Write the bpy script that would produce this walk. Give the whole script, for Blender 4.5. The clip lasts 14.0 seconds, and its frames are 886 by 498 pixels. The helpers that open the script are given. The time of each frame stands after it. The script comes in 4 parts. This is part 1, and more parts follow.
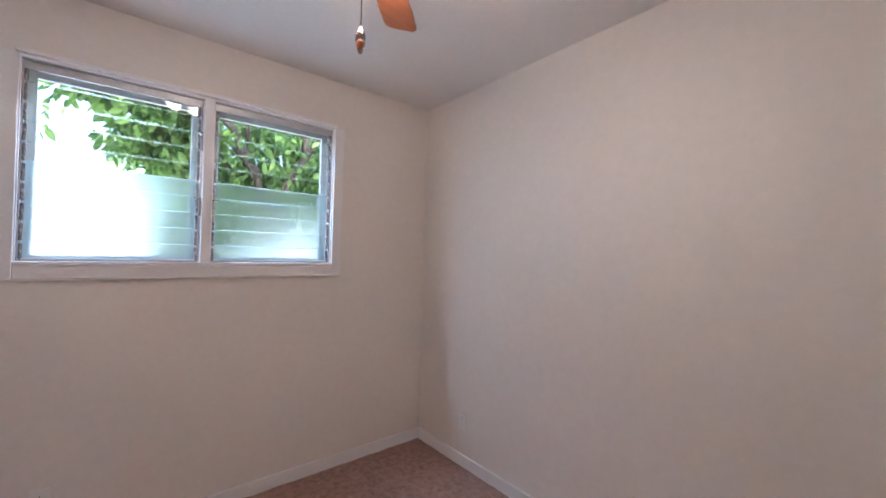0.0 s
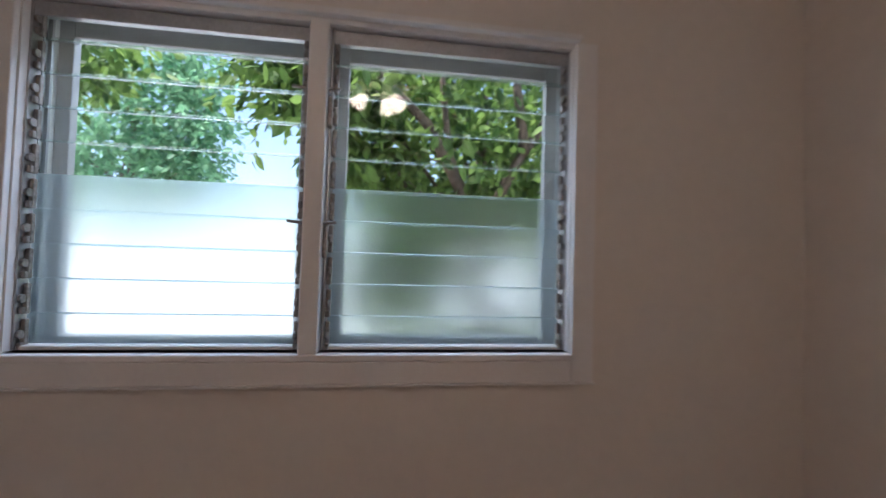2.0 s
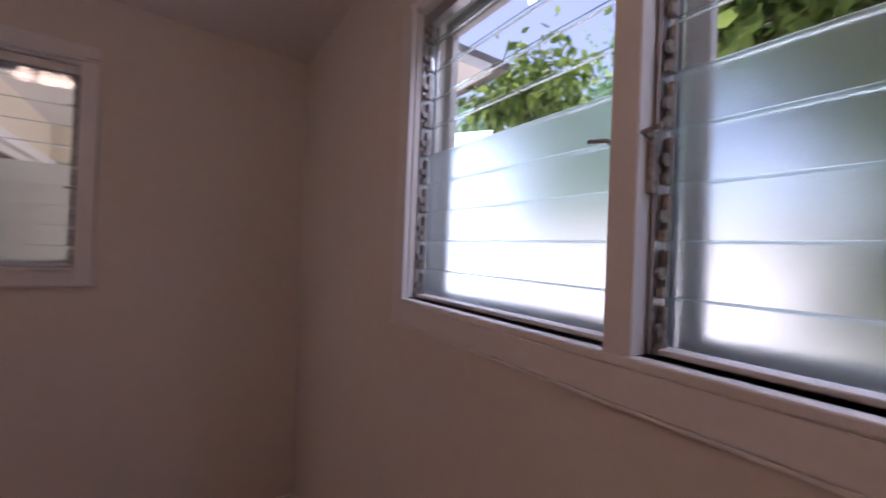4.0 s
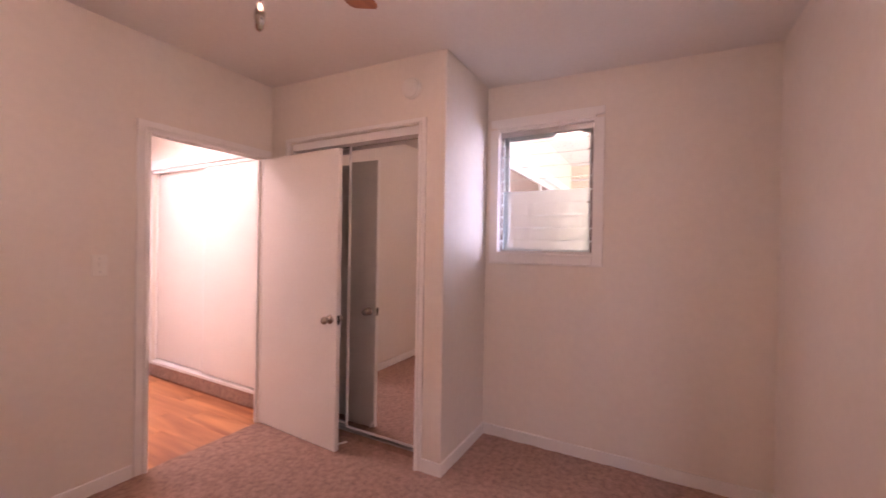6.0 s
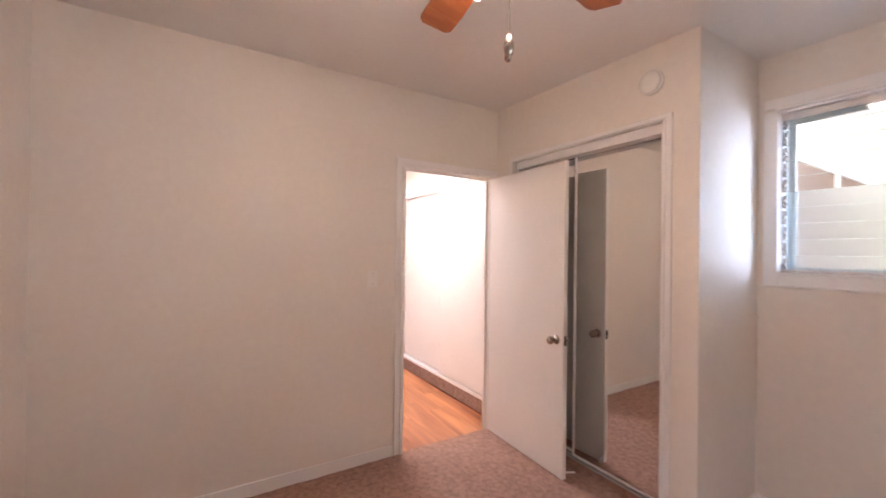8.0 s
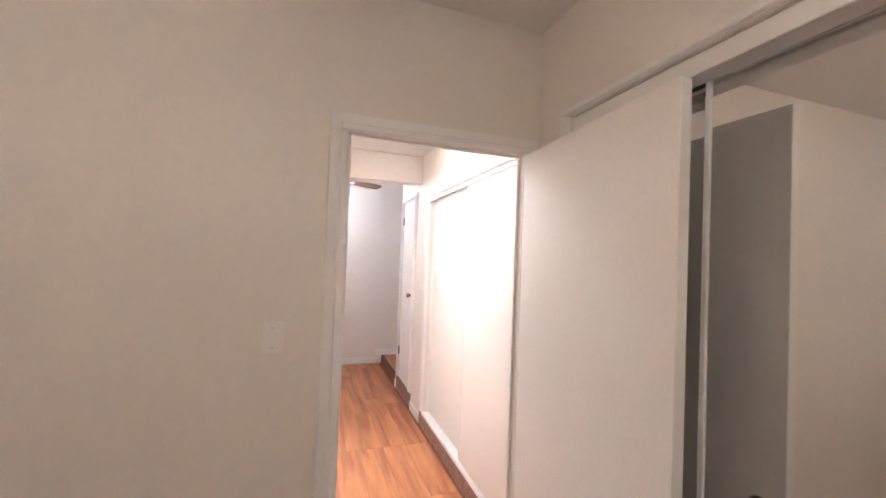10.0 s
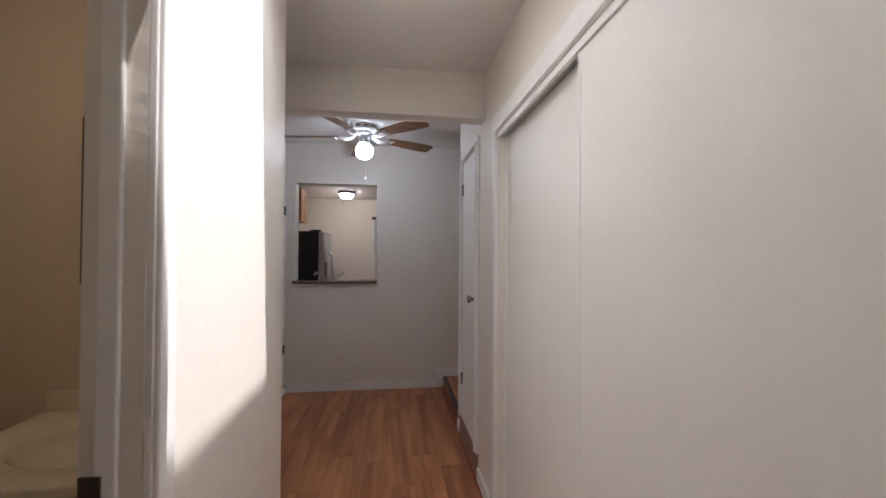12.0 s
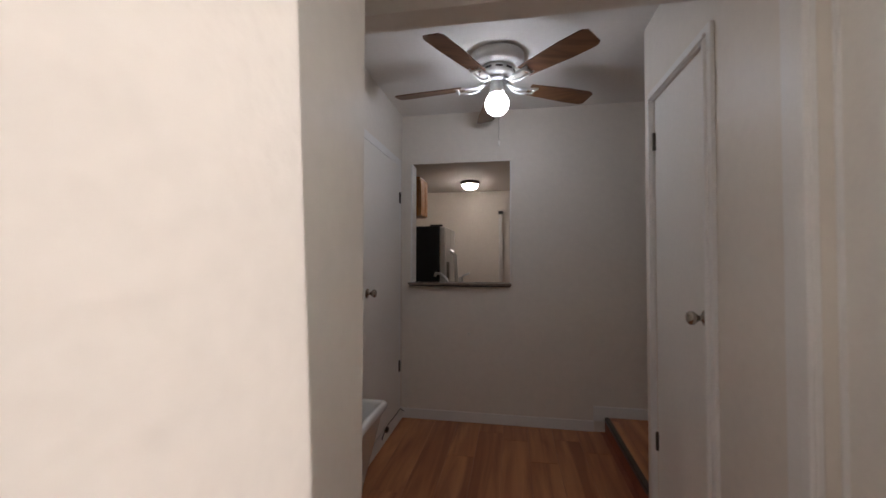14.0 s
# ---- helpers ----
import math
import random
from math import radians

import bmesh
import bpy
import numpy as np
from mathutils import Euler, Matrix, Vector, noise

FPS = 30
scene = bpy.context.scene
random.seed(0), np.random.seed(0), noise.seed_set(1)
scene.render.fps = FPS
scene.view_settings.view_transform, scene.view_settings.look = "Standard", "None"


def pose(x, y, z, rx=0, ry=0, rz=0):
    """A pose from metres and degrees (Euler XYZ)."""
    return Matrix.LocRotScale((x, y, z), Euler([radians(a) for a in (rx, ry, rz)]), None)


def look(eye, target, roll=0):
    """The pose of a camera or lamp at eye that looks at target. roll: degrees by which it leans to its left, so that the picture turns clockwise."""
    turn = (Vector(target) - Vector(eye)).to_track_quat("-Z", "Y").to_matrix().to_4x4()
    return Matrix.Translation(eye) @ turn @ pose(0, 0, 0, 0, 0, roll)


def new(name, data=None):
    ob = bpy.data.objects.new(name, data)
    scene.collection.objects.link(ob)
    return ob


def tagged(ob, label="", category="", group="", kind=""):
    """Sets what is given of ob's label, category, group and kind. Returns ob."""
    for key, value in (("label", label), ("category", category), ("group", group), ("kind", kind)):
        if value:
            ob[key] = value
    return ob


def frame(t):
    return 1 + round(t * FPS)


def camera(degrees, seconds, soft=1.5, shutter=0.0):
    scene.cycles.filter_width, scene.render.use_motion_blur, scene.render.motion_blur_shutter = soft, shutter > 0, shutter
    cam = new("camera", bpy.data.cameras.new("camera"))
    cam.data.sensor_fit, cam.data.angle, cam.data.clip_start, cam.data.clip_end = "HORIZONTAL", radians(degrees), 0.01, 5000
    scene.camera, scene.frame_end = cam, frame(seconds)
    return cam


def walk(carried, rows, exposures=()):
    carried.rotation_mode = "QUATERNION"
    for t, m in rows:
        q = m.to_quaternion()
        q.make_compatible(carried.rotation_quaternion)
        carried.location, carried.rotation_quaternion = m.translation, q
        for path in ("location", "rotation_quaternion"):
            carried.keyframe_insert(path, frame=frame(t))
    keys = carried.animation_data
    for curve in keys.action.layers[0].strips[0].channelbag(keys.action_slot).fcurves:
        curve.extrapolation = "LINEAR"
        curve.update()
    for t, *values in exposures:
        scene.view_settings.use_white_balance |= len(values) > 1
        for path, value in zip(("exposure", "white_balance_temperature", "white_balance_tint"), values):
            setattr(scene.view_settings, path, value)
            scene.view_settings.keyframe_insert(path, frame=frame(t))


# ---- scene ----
cam = camera(97.1, 14.0, shutter=0.4)
PATH = [
    (0, (0.925, 0.836, 1.436), (2.206, 2.372, 1.449), 1.8),
    (0.5, (1.086, 1.132, 1.48), (2.18, 2.806, 1.489), 1.6),
    (1, (1.19, 1.478, 1.515), (1.994, 3.309, 1.523), 1.8),
    (1.5, (1.329, 1.83, 1.584), (1.919, 3.741, 1.579), 1.9),
    (2, (1.489, 2.199, 1.587), (1.75, 4.181, 1.646), 1.7),
    (2.2, (1.486, 2.341, 1.597), (1.623, 4.336, 1.644), 2.2),
    (4.3, (1.694, 2.678, 1.467), (-0.151, 3.45, 1.46), 1.6),
    (4.5, (1.742, 2.69, 1.456), (-0.188, 3.214, 1.438), 1.1),
    (5, (1.864, 2.719, 1.421), (-0.131, 2.573, 1.403), 1.0),
    (5.5, (1.988, 2.687, 1.396), (0.095, 2.041, 1.386), 1.1),
    (6, (2.052, 2.662, 1.385), (0.295, 1.706, 1.372), 1.0),
    (6.5, (2.116, 2.601, 1.366), (0.512, 1.407, 1.36), 0.9),
    (7, (2.148, 2.568, 1.369), (0.671, 1.219, 1.367), 0.7),
    (7.5, (2.147, 2.571, 1.399), (0.862, 1.039, 1.405), 0.5),
    (8, (2.056, 2.526, 1.443), (1.014, 0.819, 1.454), 0.7),
    (8.5, (1.902, 2.314, 1.51), (1.037, 0.511, 1.537), 0.9),
    (8.7, (1.814, 2.219, 1.518), (0.979, 0.401, 1.544), 0.9),
    (10.8, (0.685, 1.036, 1.572), (0.209, -0.906, 1.604), 0.9),
    (11, (0.719, 0.897, 1.571), (0.292, -1.056, 1.592), 0.1),
    (11.5, (0.57, 0.478, 1.536), (0.255, -1.497, 1.555), 0.4),
    (12, (0.488, 0.101, 1.457), (0.229, -1.882, 1.484), 0.4),
    (12.5, (0.575, -0.166, 1.4), (0.548, -2.165, 1.434), 0.6),
    (13, (0.686, -0.346, 1.363), (0.867, -2.337, 1.406), 0.5),
    (13.5, (0.683, -0.588, 1.365), (0.927, -2.573, 1.409), 0.1),
    (14, (0.637, -0.867, 1.381), (0.986, -2.837, 1.427), 0.1),
]
# seconds, stops, kelvin, tint
EXPOSURE = [
    (0.0, 2.45, 5700, 26), (1.0, 1.95, 5900, 28), (1.5, 1.42, 6050, 26), (2.2, 1.05, 6350, 29),
    (4.3, 0.82, 7000, 54), (5.0, 1.34, 7500, 60), (5.5, 2.08, 7950, 69), (6.5, 2.6, 7150, 53),
    (7.5, 2.7, 6900, 41), (8.5, 2.87, 6700, 31), (11.0, 2.1, 6100, 21), (11.5, 1.5, 6000, 19),
    (12.0, 1.0, 6100, 17), (12.5, 0.8, 6150, 19), (13.0, 0.67, 6150, 17), (13.5, 0.48, 6300, 17), (14.0, 0.40, 6550, 18)]
walk(cam, [(t, look(eye, target, roll)) for t, eye, target, roll in PATH], EXPOSURE)

# ---- world, sun, large lights ----
SUN = Vector((-0.61, 0.155, 2.07)).normalized()
world = bpy.data.worlds.new("sky")
scene.world = world
world.use_nodes = True
wn = world.node_tree.nodes
sky = wn.new("ShaderNodeTexSky")
sky.sky_type, sky.sun_disc = "NISHITA", False
sky.sun_elevation = math.asin(SUN.z)
sky.sun_rotation = math.atan2(SUN.x, SUN.y)
world.node_tree.links.new(sky.outputs[0], wn["Background"].inputs[0])
wn["Background"].inputs[1].default_value = 0.15


def lamp(name, kind, m, energy, color=(1, 1, 1), size=0.1, size_y=None, spread=180):
    data = bpy.data.lights.new(name, kind)
    data.energy, data.color = energy, color
    if kind == "AREA":
        data.shape = "RECTANGLE"
        data.size, data.size_y = size, size_y or size
        data.spread = radians(spread)
    elif kind == "SUN":
        data.angle = radians(size)
    else:
        data.shadow_soft_size = size
    ob = new(name, data)
    ob.matrix_world = m
    return ob


lamp("sun", "SUN", look(SUN * 20, (0, 0, 0)), 5.0, (1.0, 0.968, 0.905), 0.6)
# area lamp added in the skylight well to stand in for sky light
lamp("skylight_daylight", "AREA", look((0.615, -1.0, 2.9), (0.615, -1.0, 0)), 4, (0.95, 0.97, 1.0), 0.54, 0.66)

# unseen lamp added inside the sunroom, its daylight aimed through the small window
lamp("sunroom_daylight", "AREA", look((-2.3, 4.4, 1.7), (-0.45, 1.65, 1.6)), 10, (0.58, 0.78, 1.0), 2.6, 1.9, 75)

# unseen lamp added outside above the window head, standing in for sky light
lamp("window_daylight", "AREA", look((1.285, 3.62, 2.52), (1.3, 0.6, 0.5)), 6, (0.64, 0.82, 1.0), 1.35, 0.30)

# ---- materials ----


def material(name, color, rough=0.5, metal=0.0, vary=0.06, scale=3.0, grain=60.0, bump=0.0, bump_scale=None,
             spec=0.5, coat=0.0, transmission=0.0, ior=1.45, piece=0.0):
    """A surface with stains at one scale and grain at another, and a fine relief."""
    m = bpy.data.materials.new(name)
    m.use_nodes = True
    n, l = m.node_tree.nodes, m.node_tree.links
    b = n["Principled BSDF"]
    b.inputs["Roughness"].default_value = rough
    b.inputs["Metallic"].default_value = metal
    b.inputs["Specular IOR Level"].default_value = spec
    b.inputs["Coat Weight"].default_value = coat
    b.inputs["Transmission Weight"].default_value = transmission
    b.inputs["IOR"].default_value = ior
    b.inputs["Base Color"].default_value = (*color, 1)
    if vary:
        tc = n.new("ShaderNodeTexCoord")
        big, small = n.new("ShaderNodeTexNoise"), n.new("ShaderNodeTexNoise")
        big.inputs["Scale"].default_value, small.inputs["Scale"].default_value = scale, grain
        big.inputs["Detail"].default_value, small.inputs["Detail"].default_value = 4, 3
        l.new(tc.outputs["Object"], big.inputs["Vector"])
        l.new(tc.outputs["Object"], small.inputs["Vector"])
        add = n.new("ShaderNodeMath")
        add.operation = "ADD"
        l.new(big.outputs["Fac"], add.inputs[0])
        l.new(small.outputs["Fac"], add.inputs[1])
        last = add
        if piece:
            info = n.new("ShaderNodeObjectInfo")
            mul = n.new("ShaderNodeMath")
            mul.operation = "MULTIPLY_ADD"
            mul.inputs[1].default_value = piece
            l.new(info.outputs["Random"], mul.inputs[0])
            l.new(add.outputs[0], mul.inputs[2])
            last = mul
        ramp = n.new("ShaderNodeMapRange")
        ramp.inputs["From Min"].default_value, ramp.inputs["From Max"].default_value = 0.6, 1.4 + piece
        ramp.inputs["To Min"].default_value, ramp.inputs["To Max"].default_value = 1 - vary, 1 + vary
        l.new(last.outputs[0], ramp.inputs["Value"])
        mix = n.new("ShaderNodeVectorMath")
        mix.operation = "SCALE"
        mix.inputs[0].default_value = color
        l.new(ramp.outputs[0], mix.inputs["Scale"])
        l.new(mix.outputs[0], b.inputs["Base Color"])
        if bump:
            tex = n.new("ShaderNodeTexNoise")
            tex.inputs["Scale"].default_value = bump_scale or grain
            tex.inputs["Detail"].default_value = 5
            l.new(tc.outputs["Object"], tex.inputs["Vector"])
            bp = n.new("ShaderNodeBump")
            bp.inputs["Strength"].default_value = bump
            bp.inputs["Distance"].default_value = 0.004
            l.new(tex.outputs["Fac"], bp.inputs["Height"])
            l.new(bp.outputs[0], b.inputs["Normal"])
    return m


def wood(name, dark, light, along=1, rough=0.35, stretch=14.0, scale=1.6, coat=0.0):
    """Grain lines that run along one axis, each piece with its own shade."""
    m = bpy.data.materials.new(name)
    m.use_nodes = True
    n, l = m.node_tree.nodes, m.node_tree.links
    b = n["Principled BSDF"]
    b.inputs["Roughness"].default_value = rough
    b.inputs["Coat Weight"].default_value = coat
    tc, info, mp = n.new("ShaderNodeTexCoord"), n.new("ShaderNodeObjectInfo"), n.new("ShaderNodeMapping")
    mp.inputs["Scale"].default_value = [scale if i == along else scale * stretch for i in range(3)]
    shift = n.new("ShaderNodeVectorMath")
    shift.operation = "ADD"
    comb = n.new("ShaderNodeCombineXYZ")
    mul = n.new("ShaderNodeMath")
    mul.operation = "MULTIPLY"
    mul.inputs[1].default_value = 37.0
    l.new(info.outputs["Random"], mul.inputs[0])
    for i in range(3):
        l.new(mul.outputs[0], comb.inputs[i])
    l.new(tc.outputs["Object"], shift.inputs[0])
    l.new(comb.outputs[0], shift.inputs[1])
    l.new(shift.outputs[0], mp.inputs["Vector"])
    tex = n.new("ShaderNodeTexNoise")
    tex.inputs["Scale"].default_value, tex.inputs["Detail"].default_value = 1.0, 7
    tex.inputs["Distortion"].default_value = 0.8
    l.new(mp.outputs[0], tex.inputs["Vector"])
    add = n.new("ShaderNodeMath")
    add.operation = "MULTIPLY_ADD"
    add.inputs[1].default_value = 0.08
    l.new(info.outputs["Random"], add.inputs[0])
    l.new(tex.outputs["Fac"], add.inputs[2])
    ramp = n.new("ShaderNodeValToRGB")
    ramp.color_ramp.elements[0].position, ramp.color_ramp.elements[0].color = 0.36, (*dark, 1)
    ramp.color_ramp.elements[1].position, ramp.color_ramp.elements[1].color = 0.78, (*light, 1)
    l.new(add.outputs[0], ramp.inputs[0])
    l.new(ramp.outputs[0], b.inputs["Base Color"])
    bp = n.new("ShaderNodeBump")
    bp.inputs["Strength"].default_value, bp.inputs["Distance"].default_value = 0.08, 0.002
    l.new(tex.outputs["Fac"], bp.inputs["Height"])
    l.new(bp.outputs[0], b.inputs["Normal"])
    return m


def glowing(name, color, strength):
    m = bpy.data.materials.new(name)
    m.use_nodes = True
    b = m.node_tree.nodes["Principled BSDF"]
    b.inputs["Base Color"].default_value = (*color, 1)
    b.inputs["Emission Color"].default_value = (*color, 1)
    b.inputs["Emission Strength"].default_value = strength
    return m


def glass(name, color, rough):
    m = bpy.data.materials.new(name)
    m.use_nodes = True
    n, l = m.node_tree.nodes, m.node_tree.links
    b = n["Principled BSDF"]
    b.inputs["Base Color"].default_value = (*color, 1)
    b.inputs["Transmission Weight"].default_value = 1.0
    b.inputs["Roughness"].default_value = rough
    b.inputs["IOR"].default_value = 1.45
    if rough > 0.1:
        tc, tex, bp = n.new("ShaderNodeTexCoord"), n.new("ShaderNodeTexNoise"), n.new("ShaderNodeBump")
        tex.inputs["Scale"].default_value = 160
        bp.inputs["Strength"].default_value, bp.inputs["Distance"].default_value = 0.25, 0.001
        l.new(tc.outputs["Object"], tex.inputs["Vector"])
        l.new(tex.outputs["Fac"], bp.inputs["Height"])
        l.new(bp.outputs[0], b.inputs["Normal"])
    return m


M_WALL = material("wall_paint", (0.80, 0.742, 0.668), 0.43, vary=0.035, scale=1.5, grain=25, bump=0.36, bump_scale=24)
M_CEIL = material("ceiling_paint", (0.82, 0.79, 0.75), 0.75, vary=0.03, scale=1.2, grain=40, bump=0.25, bump_scale=120)
M_CREAM = material("cream_wall_paint", (0.74, 0.60, 0.43), 0.5, vary=0.03, scale=1.5, grain=25, bump=0.12, bump_scale=90)
M_TRIM = material("white_trim_paint", (0.84, 0.82, 0.79), 0.42, vary=0.03, scale=6, grain=80, bump=0.06, bump_scale=70)
M_DOOR = material("door_paint", (0.83, 0.80, 0.75), 0.52, vary=0.03, scale=2, grain=50, bump=0.05, bump_scale=60)
M_CARPET = material("carpet", (0.375, 0.238, 0.188), 0.95, vary=0.42, scale=30, grain=160, bump=1.0, bump_scale=170, spec=0.1)
M_FLOOR = wood("laminate", (0.32, 0.100, 0.038), (0.68, 0.300, 0.130), 1, 0.34, 13.0, 0.9)
M_OAK = wood("oak", (0.36, 0.14, 0.035), (0.60, 0.28, 0.085), 2, 0.35)
M_CHERRY = wood("cherry", (0.045, 0.012, 0.008), (0.10, 0.028, 0.016), 2, 0.3)
M_BLADE = wood("fan_blade_wood", (0.30, 0.085, 0.024), (0.44, 0.145, 0.045), 0, 0.35)
M_BLADE2 = wood("walnut_blade", (0.13, 0.055, 0.024), (0.25, 0.115, 0.05), 0, 0.4)
M_ALU = material("dull_aluminium", (0.52, 0.52, 0.52), 0.42, 0.9, vary=0.15, scale=12, grain=90, bump=0.1)
M_CLIP = material("tarnished_clip", (0.33, 0.30, 0.27), 0.5, 0.8, vary=0.4, scale=30, grain=120, bump=0.2)
M_NICKEL = material("satin_nickel", (0.40, 0.35, 0.30), 0.20, 1.0, vary=0.05, scale=20, grain=100)
M_BRONZE = material("dark_bronze", (0.09, 0.075, 0.06), 0.35, 0.9, vary=0.15, scale=20, grain=100)
M_MIRROR = material("mirror", (0.93, 0.93, 0.92), 0.015, 1.0, vary=0)
# frame paint darkened in colour to stand for backlit shade
M_BACKLIT = material("backlit_frame_paint", (0.42, 0.41, 0.40), 0.55, vary=0.12, scale=8, grain=60, bump=0.1)
M_EDGE = material("ground_glass_edge", (0.93, 0.98, 0.96), 0.25, vary=0.04, scale=20, grain=90, transmission=0.85)
M_GLASS = glass("clear_glass", (0.86, 0.99, 0.97), 0.0)
M_FROST = glass("frosted_glass", (0.77, 0.965, 1.0), 0.34)
M_PLASTIC = material("white_plastic", (0.82, 0.79, 0.73), 0.4, vary=0.02, scale=10, grain=80)
M_ENAMEL = material("white_enamel", (0.86, 0.86, 0.84), 0.22, vary=0.03, scale=8, grain=60)
M_STEEL = material("stainless", (0.56, 0.56, 0.56), 0.28, 1.0, vary=0.05, scale=4, grain=200)
M_BLACK = material("black_enamel", (0.012, 0.012, 0.013), 0.35, vary=0.2, scale=10, grain=200)
M_GRANITE = material("granite", (0.22, 0.17, 0.14), 0.2, vary=0.6, scale=60, grain=240)
M_MARBLE = material("cream_cultured_marble", (0.78, 0.68, 0.50), 0.18, vary=0.05, scale=5, grain=40)
M_DARKTILE = material("dark_brown_tile", (0.07, 0.045, 0.03), 0.3, vary=0.3, scale=9, grain=60)
M_DARK = material("dark_slot", (0.03, 0.028, 0.026), 0.6, vary=0.1)
M_BULB = glowing("lit_opal_globe", (0.82, 0.91, 1.0), 24)
M_TULIP = glowing("lit_tulip_glass", (1.0, 0.84, 0.64), 8)
M_DOME = glowing("lit_dome_glass", (1.0, 0.94, 0.84), 24)
M_BATH_FILL = glowing("bath_fill_glow", (1.0, 0.86, 0.64), 8)
M_FAN = material("white_fan_enamel", (0.80, 0.80, 0.79), 0.3, vary=0.03, scale=10, grain=80)
M_BARK = material("bark", (0.13, 0.09, 0.065), 0.9, vary=0.35, scale=7, grain=50, bump=0.8, bump_scale=30)
M_GROUND = material("pale_concrete", (0.62, 0.61, 0.58), 0.85, vary=0.15, scale=1.5, grain=40, bump=0.3)
M_SOFFIT = material("cream_soffit_paint", (0.80, 0.72, 0.58), 0.6, vary=0.04, scale=2, grain=30)
M_SCREEN = material("brown_screen", (0.22, 0.15, 0.12), 0.7, vary=0.1, scale=8, grain=150)
M_ROOF = material("grey_shingle", (0.2, 0.19, 0.18), 0.9, vary=0.2, scale=5, grain=60)
M_ROSE = material("dusty_red_edge", (0.30, 0.10, 0.055), 0.6, vary=0.2, scale=8, grain=60)


def leaf_material(name, dark, light):
    m = bpy.data.materials.new(name)
    m.use_nodes = True
    n, l = m.node_tree.nodes, m.node_tree.links
    b = n["Principled BSDF"]
    geo, ramp = n.new("ShaderNodeNewGeometry"), n.new("ShaderNodeValToRGB")
    ramp.color_ramp.elements[0].color, ramp.color_ramp.elements[1].color = (*dark, 1), (*light, 1)
    l.new(geo.outputs["Random Per Island"], ramp.inputs[0])
    l.new(ramp.outputs[0], b.inputs["Base Color"])
    b.inputs["Roughness"].default_value = 0.55
    b.inputs["Specular IOR Level"].default_value = 0.25
    tr, mix = n.new("ShaderNodeBsdfTranslucent"), n.new("ShaderNodeMixShader")
    l.new(ramp.outputs[0], tr.inputs[0])
    mix.inputs[0].default_value = 0.5
    l.new(b.outputs[0], mix.inputs[1])
    l.new(tr.outputs[0], mix.inputs[2])
    l.new(mix.outputs[0], n["Material Output"].inputs[0])
    return m


M_LEAF = leaf_material("broad_leaves", (0.035, 0.095, 0.022), (0.26, 0.40, 0.10))
M_LEAF2 = leaf_material("fine_leaves", (0.09, 0.25, 0.13), (0.30, 0.55, 0.30))

# ---- mesh tools ----


def B():
    return bmesh.new()


def box(bm, x0, x1, y0, y1, z0, z1, bevel=0.0):
    """A box with its edges eased by bevel."""
    vs = [bm.verts.new((x, y, z)) for x in (x0, x1) for y in (y0, y1) for z in (z0, z1)]
    fs = [bm.faces.new([vs[i] for i in f]) for f in
          ((0, 1, 3, 2), (4, 6, 7, 5), (0, 4, 5, 1), (2, 3, 7, 6), (0, 2, 6, 4), (1, 5, 7, 3))]
    if bevel:
        es = list({e for f in fs for e in f.edges})
        bmesh.ops.bevel(bm, geom=es, offset=bevel, segments=2, affect="EDGES", profile=0.5)
    return bm


def lathe(bm, profile, c=(0, 0, 0), axis="z", seg=24):
    """Turns (radius, height) pairs round an axis through c."""
    rings = []
    for r, h in profile:
        ring = []
        for i in range(seg):
            a = 2 * math.pi * i / seg
            p = (r * math.cos(a), r * math.sin(a), h)
            if axis == "x":
                p = (h, p[0], p[1])
            elif axis == "y":
                p = (p[1], h, p[0])
            ring.append(bm.verts.new(Vector(c) + Vector(p)))
        rings.append(ring)
    for a, b in zip(rings, rings[1:]):
        for i in range(seg):
            bm.faces.new((a[i], a[(i + 1) % seg], b[(i + 1) % seg], b[i]))
    bm.faces.new(list(reversed(rings[0])))
    bm.faces.new(rings[-1])
    for f in bm.faces:
        f.smooth = True
    return bm


def tube(bm, pts, r, seg=8, r1=None):
    """A round bar along points, tapering from r to r1."""
    pts = [Vector(p) for p in pts]
    rings = []
    for k, p in enumerate(pts):
        d = (pts[min(k + 1, len(pts) - 1)] - pts[max(k - 1, 0)]).normalized()
        u = d.orthogonal().normalized()
        if rings:
            u = (old - d * old.dot(d)).normalized()
        old = u
        v = d.cross(u)
        rr = r + ((r1 if r1 is not None else r) - r) * k / (len(pts) - 1)
        rings.append([bm.verts.new(p + rr * (math.cos(2 * math.pi * i / seg) * u + math.sin(2 * math.pi * i / seg) * v)) for i in range(seg)])
    for a, b in zip(rings, rings[1:]):
        for i in range(seg):
            bm.faces.new((a[i], a[(i + 1) % seg], b[(i + 1) % seg], b[i])).smooth = True
    bm.faces.new(list(reversed(rings[0])))
    bm.faces.new(rings[-1])
    return bm


def mesh_of(name, bm, mat):
    bmesh.ops.recalc_face_normals(bm, faces=bm.faces)
    me = bpy.data.meshes.new(name)
    bm.to_mesh(me)
    bm.free()
    me.materials.append(mat)
    return me


def thing(name, loc=(0, 0, 0), label="", category="", group="", kind=""):
    ob = new(name)
    ob.location = loc
    ob.empty_display_size = 0.1
    return tagged(ob, label, category, group, kind)


def root_of(ob):
    while ob.parent:
        ob = ob.parent
    return ob


def part(name, bm, mat, parent, label=""):
    """One mesh, given in the world's metres, as a part of parent."""
    bmesh.ops.translate(bm, verts=bm.verts, vec=-root_of(parent).location)
    ob = new(name, mesh_of(name, bm, mat))
    ob.parent = parent
    return tagged(ob, label)


